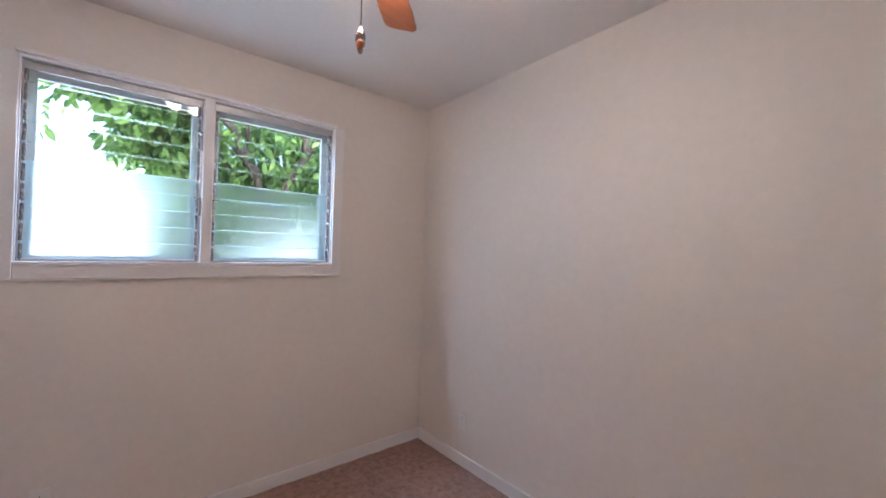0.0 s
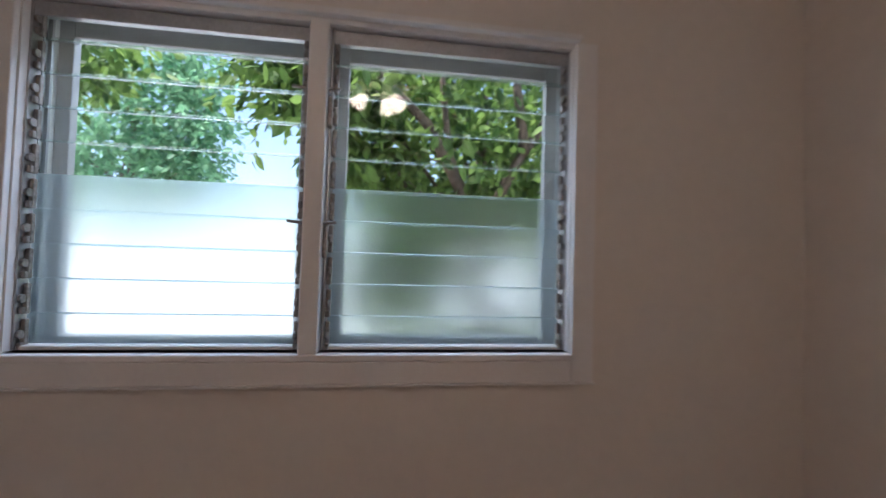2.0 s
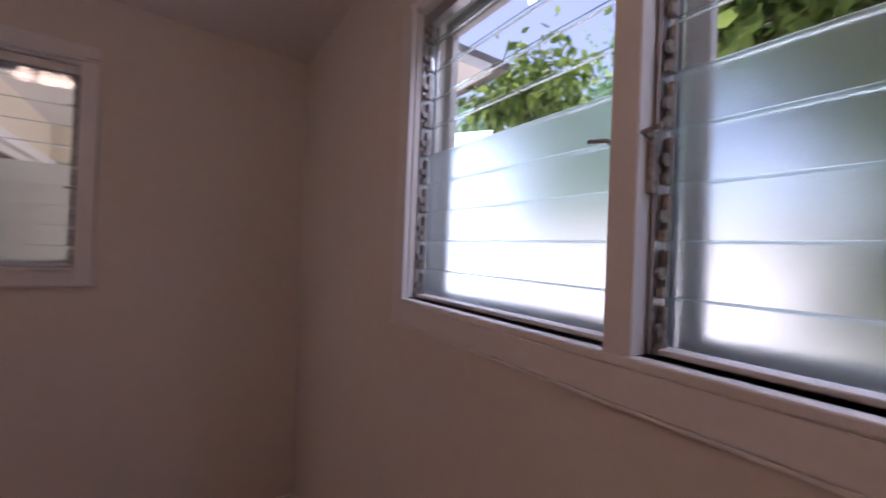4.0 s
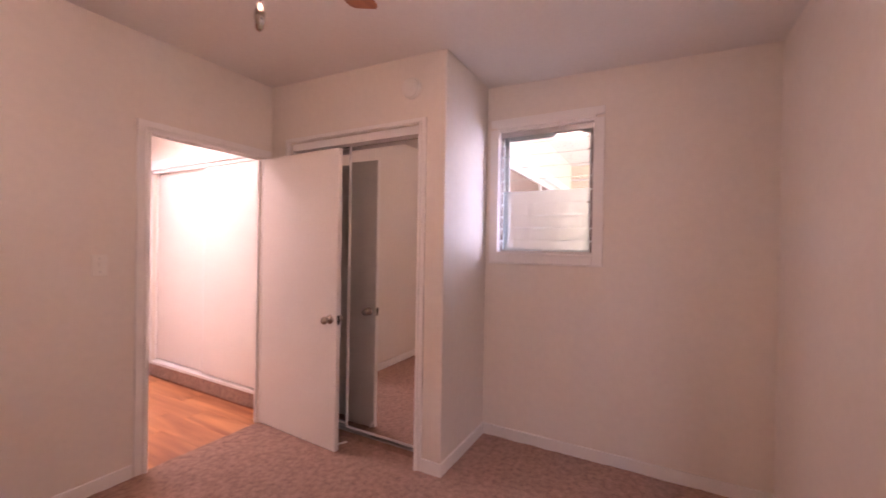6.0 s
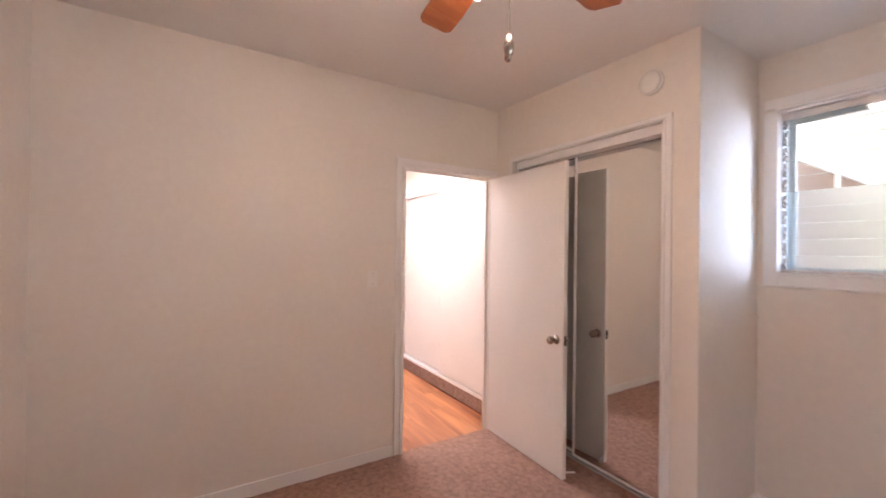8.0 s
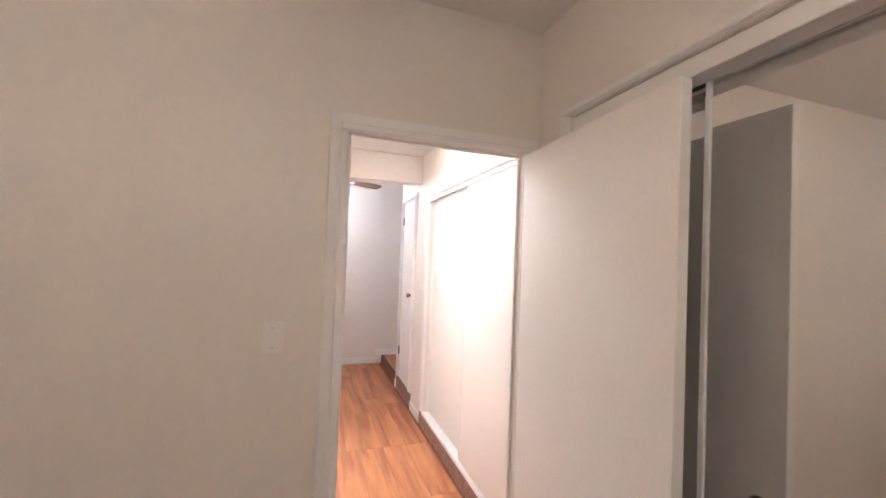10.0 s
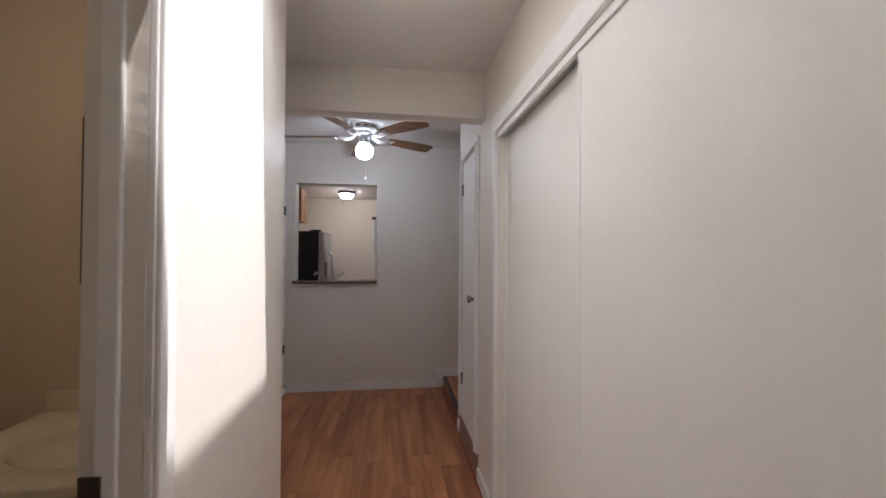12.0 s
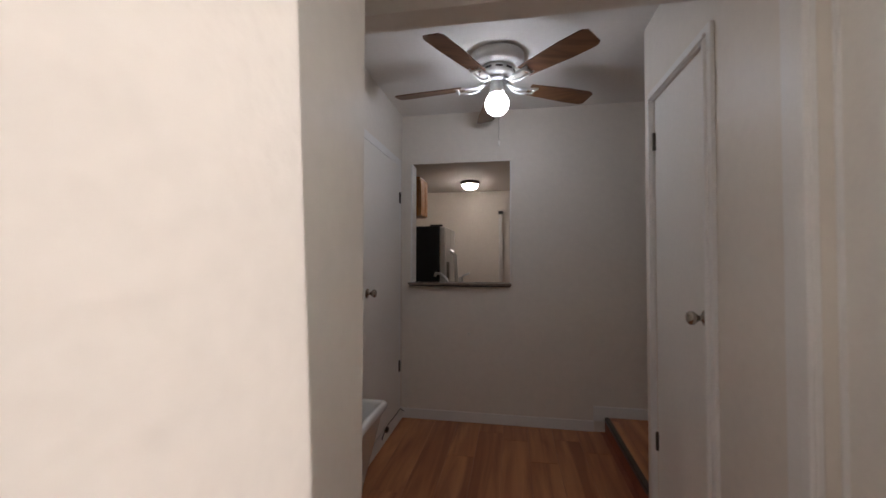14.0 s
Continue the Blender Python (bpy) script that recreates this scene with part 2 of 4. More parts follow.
def solid(name, bm, mat, label="", category="", kind="", group=""):
    """One mesh that is a thing or a piece of the setting by itself."""
    return tagged(new(name, mesh_of(name, bm, mat)), label, category, group, kind)


def wall_boxes(bm, axis, a, b, s0, s1, z0, z1, holes=()):
    """A wall between a and b across, s0 to s1 along, with holes (s0, s1, z0, z1) cut through it."""
    def put(u0, u1, w0, w1):
        if u1 - u0 > 1e-4 and w1 - w0 > 1e-4:
            if axis == "x":
                box(bm, a, b, u0, u1, w0, w1)
            else:
                box(bm, u0, u1, a, b, w0, w1)
    at = s0
    for h0, h1, k0, k1 in sorted(holes):
        put(at, h0, z0, z1)
        put(h0, h1, z0, k0)
        put(h0, h1, k1, z1)
        at = h1
    put(at, s1, z0, z1)
    bmesh.ops.remove_doubles(bm, verts=bm.verts, dist=1e-5)
    return bm



# ---- the shell ----
XW, XE, YN, YC = -0.655, 2.745, 3.245, 1.55
HALL_E, HALL_END, XH = 0.955, -1.66, -0.080
Y_FAR, X_DE = -4.185, 1.59
STEP = 0.15
LANDING = 0.118


def ceil_z(y):
    return 2.60 - 0.026 * y


TOP = 2.95
# bedroom walls
bm = wall_boxes(B(), "y", YN, YN + 0.14, XW - 0.12, XE + 0.12, 0, TOP, [(0.592, 1.989, 1.340, 2.215)])
solid("wall_north", bm, M_WALL, "cream painted plaster bedroom wall with the jalousie window", "wall", "structure")
solid("wall_east", wall_boxes(B(), "x", XE, XE + 0.12, -0.11, YN, 0, TOP), M_WALL, "plain cream painted plaster bedroom wall", "wall", "structure")
solid("wall_west", wall_boxes(B(), "x", XW - 0.12, XW, -0.11, YN, 0, TOP, [(1.645, 2.298, 1.352, 2.24)]), M_WALL,
      "cream painted alcove wall with a small jalousie window", "wall", "structure")
solid("wall_south", wall_boxes(B(), "y", -0.06, 0, -0.095, XE, 0, TOP, [(0.083, 0.838, -0.01, 2.030)]), M_WALL,
      "cream painted bedroom wall with the doorway to the hall", "wall", "structure")
bm = wall_boxes(B(), "x", -0.17, 0, 0, YC, 0, TOP, [(0.225, 1.372, -0.02, 2.140)])
box(bm, XW, -0.17, YC - 0.11, YC, 0, TOP)
solid("wall_closet", bm, M_WALL, "cream painted closet front and its short return", "wall", "structure")

# hall and dining walls
solid("wall_hall_west", wall_boxes(B(), "x", XH - 0.10, XH, -3.15, -0.06, 0, TOP,
      [(-1.93, -0.10, STEP - 0.03, 2.115), (-3.012, -2.452, STEP + 0.01, 2.19)]), M_WALL,
      "cream painted hall wall with closets", "wall", "structure")
solid("wall_hall_east", wall_boxes(B(), "x", HALL_E, HALL_E + 0.11, HALL_END, -0.06, 0, TOP, [(-0.715, -0.08, -0.01, 2.03)]), M_WALL,
      "cream painted hall wall with the bathroom doorway", "wall", "structure")
solid("wall_bath_south", wall_boxes(B(), "y", HALL_END, HALL_END + 0.10, HALL_E + 0.11, 2.9, 0, TOP), M_CREAM,
      "warm cream bathroom wall behind the vanity", "wall", "structure")
solid("wall_bath_face", wall_boxes(B(), "y", HALL_END - 0.012, HALL_END, HALL_E, X_DE, 0, TOP), M_WALL, "cream painted wall face", "wall", "structure")
solid("wall_bath_east", wall_boxes(B(), "x", 2.80, 2.9, HALL_END + 0.1, -0.06, 0, TOP), M_CREAM, "warm cream bathroom wall", "wall", "structure")
solid("wall_dining_east", wall_boxes(B(), "x", X_DE, X_DE + 0.11, Y_FAR, HALL_END - 0.012, 0, TOP), M_WALL, "cream painted dining nook wall", "wall", "structure")
solid("wall_pass_through", wall_boxes(B(), "y", Y_FAR - 0.12, Y_FAR, -1.8, 2.6, 0, TOP, [(0.645, 1.512, 1.14, 2.200)]), M_WALL,
      "cream painted dining wall with a pass-through to the kitchen", "wall", "structure")
solid("wall_landing_west", wall_boxes(B(), "x", -1.8, -1.7, Y_FAR, -3.0, 0, TOP), M_WALL, "cream painted wall beyond the step", "wall", "structure")
solid("wall_landing_north", wall_boxes(B(), "y", -3.15, -3.0, -1.7, XH - 0.10, 0, TOP), M_WALL, "cream painted wall beside the step", "wall", "structure")
solid("header_beam", box(B(), XH, X_DE, -2.37, -2.255, 2.297, TOP), M_WALL, "cream painted dropped header between hall and dining nook", "beam", "structure")
# kitchen walls
solid("wall_kitchen_south", wall_boxes(B(), "y", -7.25, -7.13, -0.6, 2.6, 0, TOP), M_WALL, "cream kitchen wall", "wall", "structure")
solid("wall_kitchen_east", wall_boxes(B(), "x", 2.25, 2.37, -7.13, Y_FAR - 0.12, 0, TOP), M_WALL, "cream kitchen wall", "wall", "structure")
solid("wall_kitchen_west", wall_boxes(B(), "x", -0.6, -0.48, -7.13, Y_FAR - 0.12, 0, TOP), M_WALL, "cream kitchen wall", "wall", "structure")
# back of the closets
solid("wall_closet_back", wall_boxes(B(), "x", -0.80, -0.70, -3.0, -0.11, 0, TOP), M_WALL, "plain closet back wall", "wall", "structure")

# floors
bm = B()
nx, ny = 150, 140
grid = [[bm.verts.new((XW + (XE - XW) * i / nx, -0.005 + (YN + 0.005) * j / ny,
         0.0045 * noise.noise((i * 0.9, j * 0.9, 3.1)) + 0.004 * noise.noise((i * 0.21, j * 0.21, 7.7)) + 0.008)) for j in range(ny + 1)] for i in range(nx + 1)]
for i in range(nx):
    for j in range(ny):
        bm.faces.new((grid[i][j], grid[i + 1][j], grid[i + 1][j + 1], grid[i][j + 1])).smooth = True
solid("floor_carpet", bm, M_CARPET, "mauve-brown cut-pile carpet on the bedroom floor", "carpet", "structure")
solid("floor_slab", box(B(), -1.8, 3.0, -7.25, YN + 0.14, -0.2, -0.02), M_GROUND, "concrete floor slab", "floor", "structure")
floor_wood = solid("floor_wood", box(B(), -0.16, 3.0, Y_FAR, -0.005, -0.02, -0.009), M_ROSE, "warm brown wood laminate hall floor", "floor", "structure")
solid("floor_kitchen", box(B(), -0.6, 2.6, -7.13, Y_FAR, -0.02, 0.0), M_FLOOR, "wood laminate kitchen floor", "floor", "structure")
# raised landing beyond the step
landing = solid("landing_step", box(B(), -1.7, XH - 0.02, Y_FAR, -3.15, 0.0, LANDING - 0.008), M_ROSE, "raised wooden landing one step up from the dining nook", "step", "structure")
part("nosing", box(B(), XH - 0.035, XH + 0.0, Y_FAR, -3.15, LANDING - 0.03, LANDING + 0.004, 0.004), M_BRONZE, landing, "dark worn step edge")
part("riser", box(B(), XH - 0.02, XH - 0.004, Y_FAR, -3.15, 0.0, LANDING - 0.03), M_ROSE, landing, "red-brown riser")

# ceilings
bm = B()
za, zb = ceil_z(-0.11), ceil_z(YN)
for x0, x1 in ((XW - 0.12, XE + 0.12),):
    vs = [bm.verts.new(p) for p in ((x0, -0.05, za), (x1, -0.05, za), (x1, YN + 0.05, zb), (x0, YN + 0.05, zb),
                                    (x0, -0.05, TOP), (x1, -0.05, TOP), (x1, YN + 0.05, TOP), (x0, YN + 0.05, TOP))]
    for f in ((0, 1, 2, 3), (4, 5, 6, 7), (0, 1, 5, 4), (2, 3, 7, 6), (1, 2, 6, 5), (0, 3, 7, 4)):
        bm.faces.new([vs[i] for i in f])
solid("ceiling_bedroom", bm, M_CEIL, "white painted bedroom ceiling", "ceiling", "structure")
SX0, SX1, SY0, SY1 = 0.34, 0.885, -1.340, -0.61
bm = B()
for x0, x1, y0, y1 in ((-0.8, SX0, -2.26, -0.05), (SX1, 3.0, -2.26, -0.05), (SX0, SX1, -2.26, SY0), (SX0, SX1, SY1, -0.05)):
    box(bm, x0, x1, y0, y1, 2.572, TOP)
solid("ceiling_hall", bm, M_CEIL, "white painted hall ceiling with a skylight well", "ceiling", "structure")
solid("ceiling_dining", box(B(), -1.8, X_DE + 0.11, Y_FAR, -2.37, 2.630, TOP), M_CEIL, "white dining nook ceiling", "ceiling", "structure")
solid("ceiling_kitchen", box(B(), -0.6, 2.6, -7.13, Y_FAR - 0.12, 2.45, TOP), M_CEIL, "cream kitchen ceiling", "ceiling", "structure")
solid("roof", box(B(), -1.8, SX0, -7.25, YN + 0.75, TOP, TOP + 0.06), M_ROOF, "low grey shingled house roof", "roof", "structure")
solid("roof_east", box(B(), SX1, 3.1, -7.25, YN + 0.75, TOP, TOP + 0.06), M_ROOF, "low grey shingled house roof", "roof", "structure")
solid("roof_strip", box(B(), SX0, SX1, -7.25, SY0, TOP, TOP + 0.06), M_ROOF, "roof beside the skylight", "roof", "structure")
solid("roof_strip_north", box(B(), SX0, SX1, SY1, YN + 0.75, TOP, TOP + 0.06), M_ROOF, "roof beside the skylight", "roof", "structure")

sk = thing("skylight", (0.615, -1.0, TOP), "small square skylight with a white curb over the hall", "skylight", kind="structure")
bm = wall_boxes(B(), "x", SX0 - 0.03, SX0, SY0 - 0.03, SY1 + 0.03, TOP + 0.06, TOP + 0.12)
wall_boxes(bm, "x", SX1, SX1 + 0.03, SY0 - 0.03, SY1 + 0.03, TOP + 0.06, TOP + 0.12)
wall_boxes(bm, "y", SY0 - 0.03, SY0, SX0, SX1, TOP + 0.06, TOP + 0.12)
wall_boxes(bm, "y", SY1, SY1 + 0.03, SX0, SX1, TOP + 0.06, TOP + 0.12)
part("curb", bm, M_TRIM, sk)
pane = part("pane", box(B(), SX0, SX1, SY0, SY1, TOP + 0.09, TOP + 0.096), M_GLASS, sk)
pane.visible_shadow = False

# ---- trim ----


def baseboard(name, x0, x1, y0, y1, z0=0.0, h=0.085):
    solid(name, box(B(), x0, x1, y0, y1, z0, z0 + h, 0.004), M_TRIM, "white painted wooden baseboard", "baseboard", "structure")


T = 0.014
baseboard("baseboard", XW + T, XE - T, YN - T, YN)
baseboard("baseboard", XE - T, XE, 0, YN)
baseboard("baseboard", XW, XW + T, YC + T, YN)
baseboard("baseboard", XW, 0.0, YC, YC + T)
baseboard("baseboard", 0.0, T, 1.424, YC + T)
baseboard("baseboard", 0.913, XE - T, 0, T)
baseboard("baseboard", 0.0, X_DE, Y_FAR, Y_FAR + T)
baseboard("baseboard", -1.7, 0.0, Y_FAR, Y_FAR + T, LANDING)
baseboard("baseboard", XH - 0.05, 0.004, Y_FAR, Y_FAR + T + 0.002, 0.0855, 0.117)
baseboard("baseboard", X_DE - T, X_DE, Y_FAR + T, HALL_END - 0.012, 0, 0.10)
baseboard("baseboard", XH, XH + T, -2.39, -2.03)
baseboard("baseboard", XH, XH + T, -3.15, -3.065)
baseboard("baseboard", HALL_E - T, HALL_E, HALL_END, -0.79)


def door_trim(name, axis, sign, plane, back, s0, s1, z0, z1, w, label, second=True, head=None):
    """Jambs, stop and casing round an opening s0..s1, z0..z1 of a wall from plane to back."""
    th = thing(name, (plane, (s0 + s1) / 2, z0) if axis == "x" else ((s0 + s1) / 2, plane, z0), label, "door frame", kind="structure")
    lo, hi = sorted((plane, back))

    def slab(nm, u0, u1, w0, w1, p0, p1, bead=None):
        bm = B()
        p0, p1 = sorted((p0, p1))
        if axis == "x":
            box(bm, p0, p1, u0, u1, w0, w1, 0.003)
        else:
            box(bm, u0, u1, p0, p1, w0, w1, 0.003)
        if bead:
            q0, q1 = sorted((plane + sign * 0.004, plane + sign * 0.027))
            c0, c1, d0, d1 = bead
            if axis == "x":
                box(bm, q0, q1, c0, c1, d0, d1, 0.005)
            else:
                box(bm, c0, c1, q0, q1, d0, d1, 0.005)
        part(nm, bm, M_TRIM, th)
    f = plane + sign * 0.016
    slab("casing", s0 - w, s0, z0, z1, plane, f, (s0 - w * 0.42, s0 - 0.004, z0, z1))
    if second:
        slab("casing", s1, s1 + w, z0, z1, plane, f, (s1 + 0.004, s1 + w * 0.42, z0, z1))
    e = w if second else 0.018
    hw = head or w
    slab("head_casing", s0 - w, s1 + e, z1, z1 + hw, plane, f, (s0 - w * 0.42, s1 + e * 0.42, z1 + 0.004, z1 + hw * 0.42))
    m0, m1 = lo + (hi - lo) * 0.35, hi - (hi - lo) * 0.3
    slab("stop", s0, s0 + 0.012, z0, z1 - 0.012, m0, m1)
    slab("stop", s1 - 0.012, s1, z0, z1 - 0.012, m0, m1)
    slab("stop", s0 + 0.012, s1 - 0.012, z1 - 0.008, z1, m0, m1)
    return th


f1 = door_trim("door_frame_bedroom", "y", 1, 0.0, -0.06, 0.083, 0.838, 0.0, 2.030, 0.070, "white painted bedroom door frame with moulded casing")
f2 = door_trim("door_frame_bathroom", "x", -1, HALL_E, HALL_E + 0.11, -0.715, -0.08, 0.0, 2.03, 0.083, "white painted bathroom door frame with moulded casing", False)
part("strike_plate", box(B(), HALL_E + 0.062, HALL_E + 0.100, -0.7045, -0.7005, 0.962, 1.042), M_BRONZE, f2, "dark strike plate")
f3 = door_trim("door_frame_closet", "x", 1, 0.0, -0.05, 0.225, 1.372, 0.0, 2.140, 0.050, "white painted closet frame", True, 0.034)
f4 = door_trim("door_frame_hall_closet", "x", 1, XH, XH - 0.10, -1.93, -0.10, STEP, 2.11, 0.105, "white painted sliding closet frame in the hall", False)
f5 = door_trim("door_frame_linen", "x", 1, XH, XH - 0.10, -3.012, -2.452, STEP + 0.01, 2.19, 0.05, "white painted narrow closet door frame")

# ---- windows ----


def jalousie(name, m, bays, sill, head, n, label, crank_side, head_board):
    """A louvred glass window: local x along the wall, y outward from its face, z up. bays: (x0, x1)."""
    w = thing(name, (0, 0, 0), label, "window", kind="structure")
    pitch = (head - sill) / n
    x0, x1 = bays[0][0], bays[-1][1]
    cw = 0.064
    part("casing", box(B(), x0 - cw, x0, -0.018, 0.0, sill - 0.078, head + 0.01, 0.003), M_TRIM, w)
    part("casing", box(B(), x1, x1 + cw, -0.018, 0.0, sill - 0.078, head + 0.01, 0.003), M_TRIM, w)
    bm = box(B(), x0 - 0.012, x1 + 0.012, -0.026, 0.0, head + 0.012, head + 0.03, 0.004)
    if head_board:
        box(bm, x0 - cw, x1 + cw, -0.014, 0.0, head + 0.03, head + 0.085, 0.004)
    part("head_casing", bm, M_TRIM, w)
    bm = box(B(), x0, x1, -0.018, 0.0, sill - 0.078, sill - 0.02, 0.003)
    box(bm, x0 - cw - 0.006, x1 + cw + 0.006, -0.021, 0.0, sill - 0.085, sill - 0.0785, 0.002)
    part("apron", bm, M_TRIM, w)
    part("window_sill", box(B(), x0, x1, -0.022, 0.135, sill - 0.02, sill - 0.002, 0.004), M_TRIM, w)
    bm = box(B(), x0 - 0.0, x0 + 0.004, 0.0, 0.14, sill, head)
    box(bm, x1 - 0.004, x1, 0.0, 0.14, sill, head)
    box(bm, x0, x1, 0.0, 0.14, head, head + 0.012)
    part("jamb_lining", bm, M_TRIM, w)
    for a, b in zip(bays, bays[1:]):
        part("mullion", box(B(), a[1], b[0], -0.018, 0.10, sill - 0.02, head, 0.004), M_TRIM, w)
    for k, (a, b) in enumerate(bays):
        # outer screen frame, its backlit shade put into the paint colour
        bm = box(B(), a + 0.004, a + 0.042, 0.105, 0.13, sill, head, 0.003)
        box(bm, b - 0.042, b - 0.004, 0.105, 0.13, sill, head, 0.003)
        box(bm, a + 0.042, b - 0.042, 0.105, 0.13, head - 0.05, head, 0.003)
        box(bm, a + 0.042, b - 0.042, 0.105, 0.13, sill, sill + 0.022, 0.003)
        part("screen_frame", bm, M_BACKLIT, w, "grey-white outer screen frame, darkened as if backlit")
        bm = box(B(), a + 0.01, b - 0.01, 0.03, 0.065, head - 0.03, head - 0.004, 0.003)
        box(bm, a + 0.006, b - 0.006, 0.024, 0.03, head - 0.04, head - 0.004)
        part("head_rail", bm, M_ALU, w, "dull aluminium head rail")
        part("bottom_rail", box(B(), a + 0.01, b - 0.01, 0.024, 0.06, sill, sill + 0.010, 0.002), M_TRIM, w)
        for s, e in ((a + 0.004, a + 0.009), (b - 0.009, b - 0.004)):
            bm = box(B(), s, e, 0.02, 0.075, sill, head)
            c = s if s < (a + b) / 2 else e
            d = 0.014 if s < (a + b) / 2 else -0.014
            box(bm, min(c, c + d), max(c, c + d), 0.068, 0.075, sill, head)
            part("channel", bm, M_ALU, w, "dull aluminium jalousie channel")
        for i in range(n):
            zc = sill + pitch * (i + 0.5)
            for s, e in ((a + 0.010, a + 0.022), (b - 0.022, b - 0.010)):
                bm = box(B(), s, e, 0.034, 0.046, zc - 0.044, zc + 0.030, 0.003)
                box(bm, s, e, 0.024, 0.034, zc - 0.044, zc - 0.026, 0.003)
                tube(bm, [(s + 0.002, 0.028, zc - 0.006), (e - 0.002, 0.028, zc - 0.006)], 0.010, 10)
                part("clip", bm, M_CLIP, w)
            bm = box(B(), a + 0.014, b - 0.014, -0.003, 0.003, -0.0455, 0.0455, 0.001)
            plain = set(bm.faces)
            box(bm, a + 0.014, b - 0.014, -0.0034, 0.0034, -0.0458, -0.0436)
            for f in bm.faces:
                f.material_index = 0 if f in plain else 1
            bmesh.ops.rotate(bm, verts=bm.verts, cent=(0, 0, 0), matrix=Matrix.Rotation(radians(7), 3, "X"))
            bmesh.ops.translate(bm, verts=bm.verts, vec=(0, 0.052, zc))
            o = part("glass_slat", bm, M_FROST if i < n // 2 else M_GLASS, w, "frosted glass slat" if i < n // 2 else "clear glass slat")
            o.data.materials.append(M_EDGE)
            o.visible_shadow = False
        cs = b - 0.006 if crank_side[k] > 0 else a + 0.006
        for zc in (sill + (head - sill) * 0.34, sill + (head - sill) * 0.74):
            bm = box(B(), cs - 0.006, cs + 0.006, 0.004, 0.022, zc - 0.05, zc + 0.045, 0.003)
            tube(bm, [(cs, 0.006, zc + 0.035), (cs, -0.018, zc + 0.038), (cs - 0.03 * crank_side[k], -0.022, zc + 0.041)], 0.004, 8)
            part("operator_handle", bm, M_CLIP, w, "tarnished metal louvre operator handle")
    w.matrix_basis = m
    return w


jalousie("window_1", pose(0, YN, 0), [(0.592, 1.262), (1.310, 1.989)], 1.342, 2.203, 10,
         "white framed two-bay jalousie window with frosted lower slats", (1, -1), False)
jalousie("window_2", pose(XW, 0, 0, 0, 0, 90), [(1.646, 2.297)], 1.354, 2.226, 10,
         "small white framed jalousie window into the sunroom", (1,), True)

# ---- bedroom closet ----
solid("closet_riser", box(B(), -0.169, -0.088, 0.225, 1.372, 0.0, 0.05, 0.006), M_CARPET, "carpeted closet riser under the mirror doors", "riser", "structure")
solid("closet_floor", box(B(), XW, -0.17, 0.0, YC - 0.11, 0.0, 0.05), M_CARPET, "carpeted raised closet floor", "floor", "structure")
tr = thing("closet_track", (-0.12, 0.8, 0.05), "aluminium sliding door track with a white fascia", "door track", kind="structure")
bm = box(B(), -0.165, -0.085, 0.225, 1.372, 0.05, 0.056)
box(bm, -0.092, -0.086, 0.225, 1.372, 0.056, 0.062)
box(bm, -0.128, -0.122, 0.225, 1.372, 0.056, 0.064)
part("bottom_track", bm, M_ALU, tr)
part("fascia", box(B(), -0.082, -0.012, 0.226, 1.371, 2.084, 2.139, 0.003), M_TRIM, tr, "white painted track fascia")
part("top_track", box(B(), -0.165, -0.083, 0.226, 1.371, 2.115, 2.139), M_DARK, tr)


def mirror_door(name, x, y0, y1):
    d = thing(name, (x, (y0 + y1) / 2, 0.06), "sliding mirrored closet door with a slim pale metal frame", "closet door", "mirror doors")
    part("mirror", box(B(), x - 0.012, x, y0 + 0.012, y1 - 0.012, 0.085, 2.092), M_MIRROR, d, "clear mirror glass")
    for a, b in ((y0, y0 + 0.018), (y1 - 0.018, y1)):
        part("stile", box(B(), x - 0.016, x + 0.005, a, b, 0.068, 2.108, 0.003), M_TRIM, d)
    part("bottom_rail", box(B(), x - 0.016, x + 0.005, y0 + 0.018, y1 - 0.018, 0.068, 0.080, 0.003), M_TRIM, d)
    part("top_rail", box(B(), x - 0.016, x + 0.005, y0 + 0.018, y1 - 0.018, 2.088, 2.108, 0.002), M_TRIM, d)
    return d


mirror_door("mirror_door", -0.100, 0.715, 1.370)
mirror_door("mirror_door", -0.136, 0.227, 0.76)
solid("track_guide", box(B(), -0.11, -0.06, 0.66, 0.71, 2.085, 2.1145, 0.002), M_DARK, "small dark closet roller guide", "guide")

# ---- doors ----


def knob(bm, c, d):
    """A round door knob on a rose; c on the door's face, d the way it points along x (+1 or -1)."""
    prof = [(0.031, 0.0), (0.031, 0.004), (0.024, 0.008), (0.011, 0.011), (0.010, 0.026), (0.018, 0.034), (0.026, 0.044), (0.0265, 0.054), (0.021, 0.062), (0.008, 0.065)]
    return lathe(bm, [(r, h * d) for r, h in prof], c, "x", 20)


leaf = thing("door_1", (0, 0, 0), "flush off-white painted bedroom door, standing open against the closet", "door", kind="structure")
slab = part("leaf", box(B(), -0.035, 0.0, 0.004, 0.803, 0.014, 2.025, 0.002), M_DOOR, leaf, "flush off-white painted leaf")
part("knob", knob(B(), (0.0, 0.742, 0.885), 1), M_NICKEL, leaf, "satin nickel knob")
part("knob", knob(B(), (-0.035, 0.742, 0.885), -1), M_NICKEL, leaf, "satin nickel knob")
bm = box(B(), -0.029, -0.006, 0.802, 0.8045, 0.855, 0.915)
box(bm, -0.024, -0.011, 0.8045, 0.812, 0.875, 0.895, 0.003)
part("latch", bm, M_BRONZE, leaf, "dark latch plate")
bm = tube(B(), [(-0.03, 0.79, 0.05), (-0.10, 0.815, 0.045)], 0.006, 8)
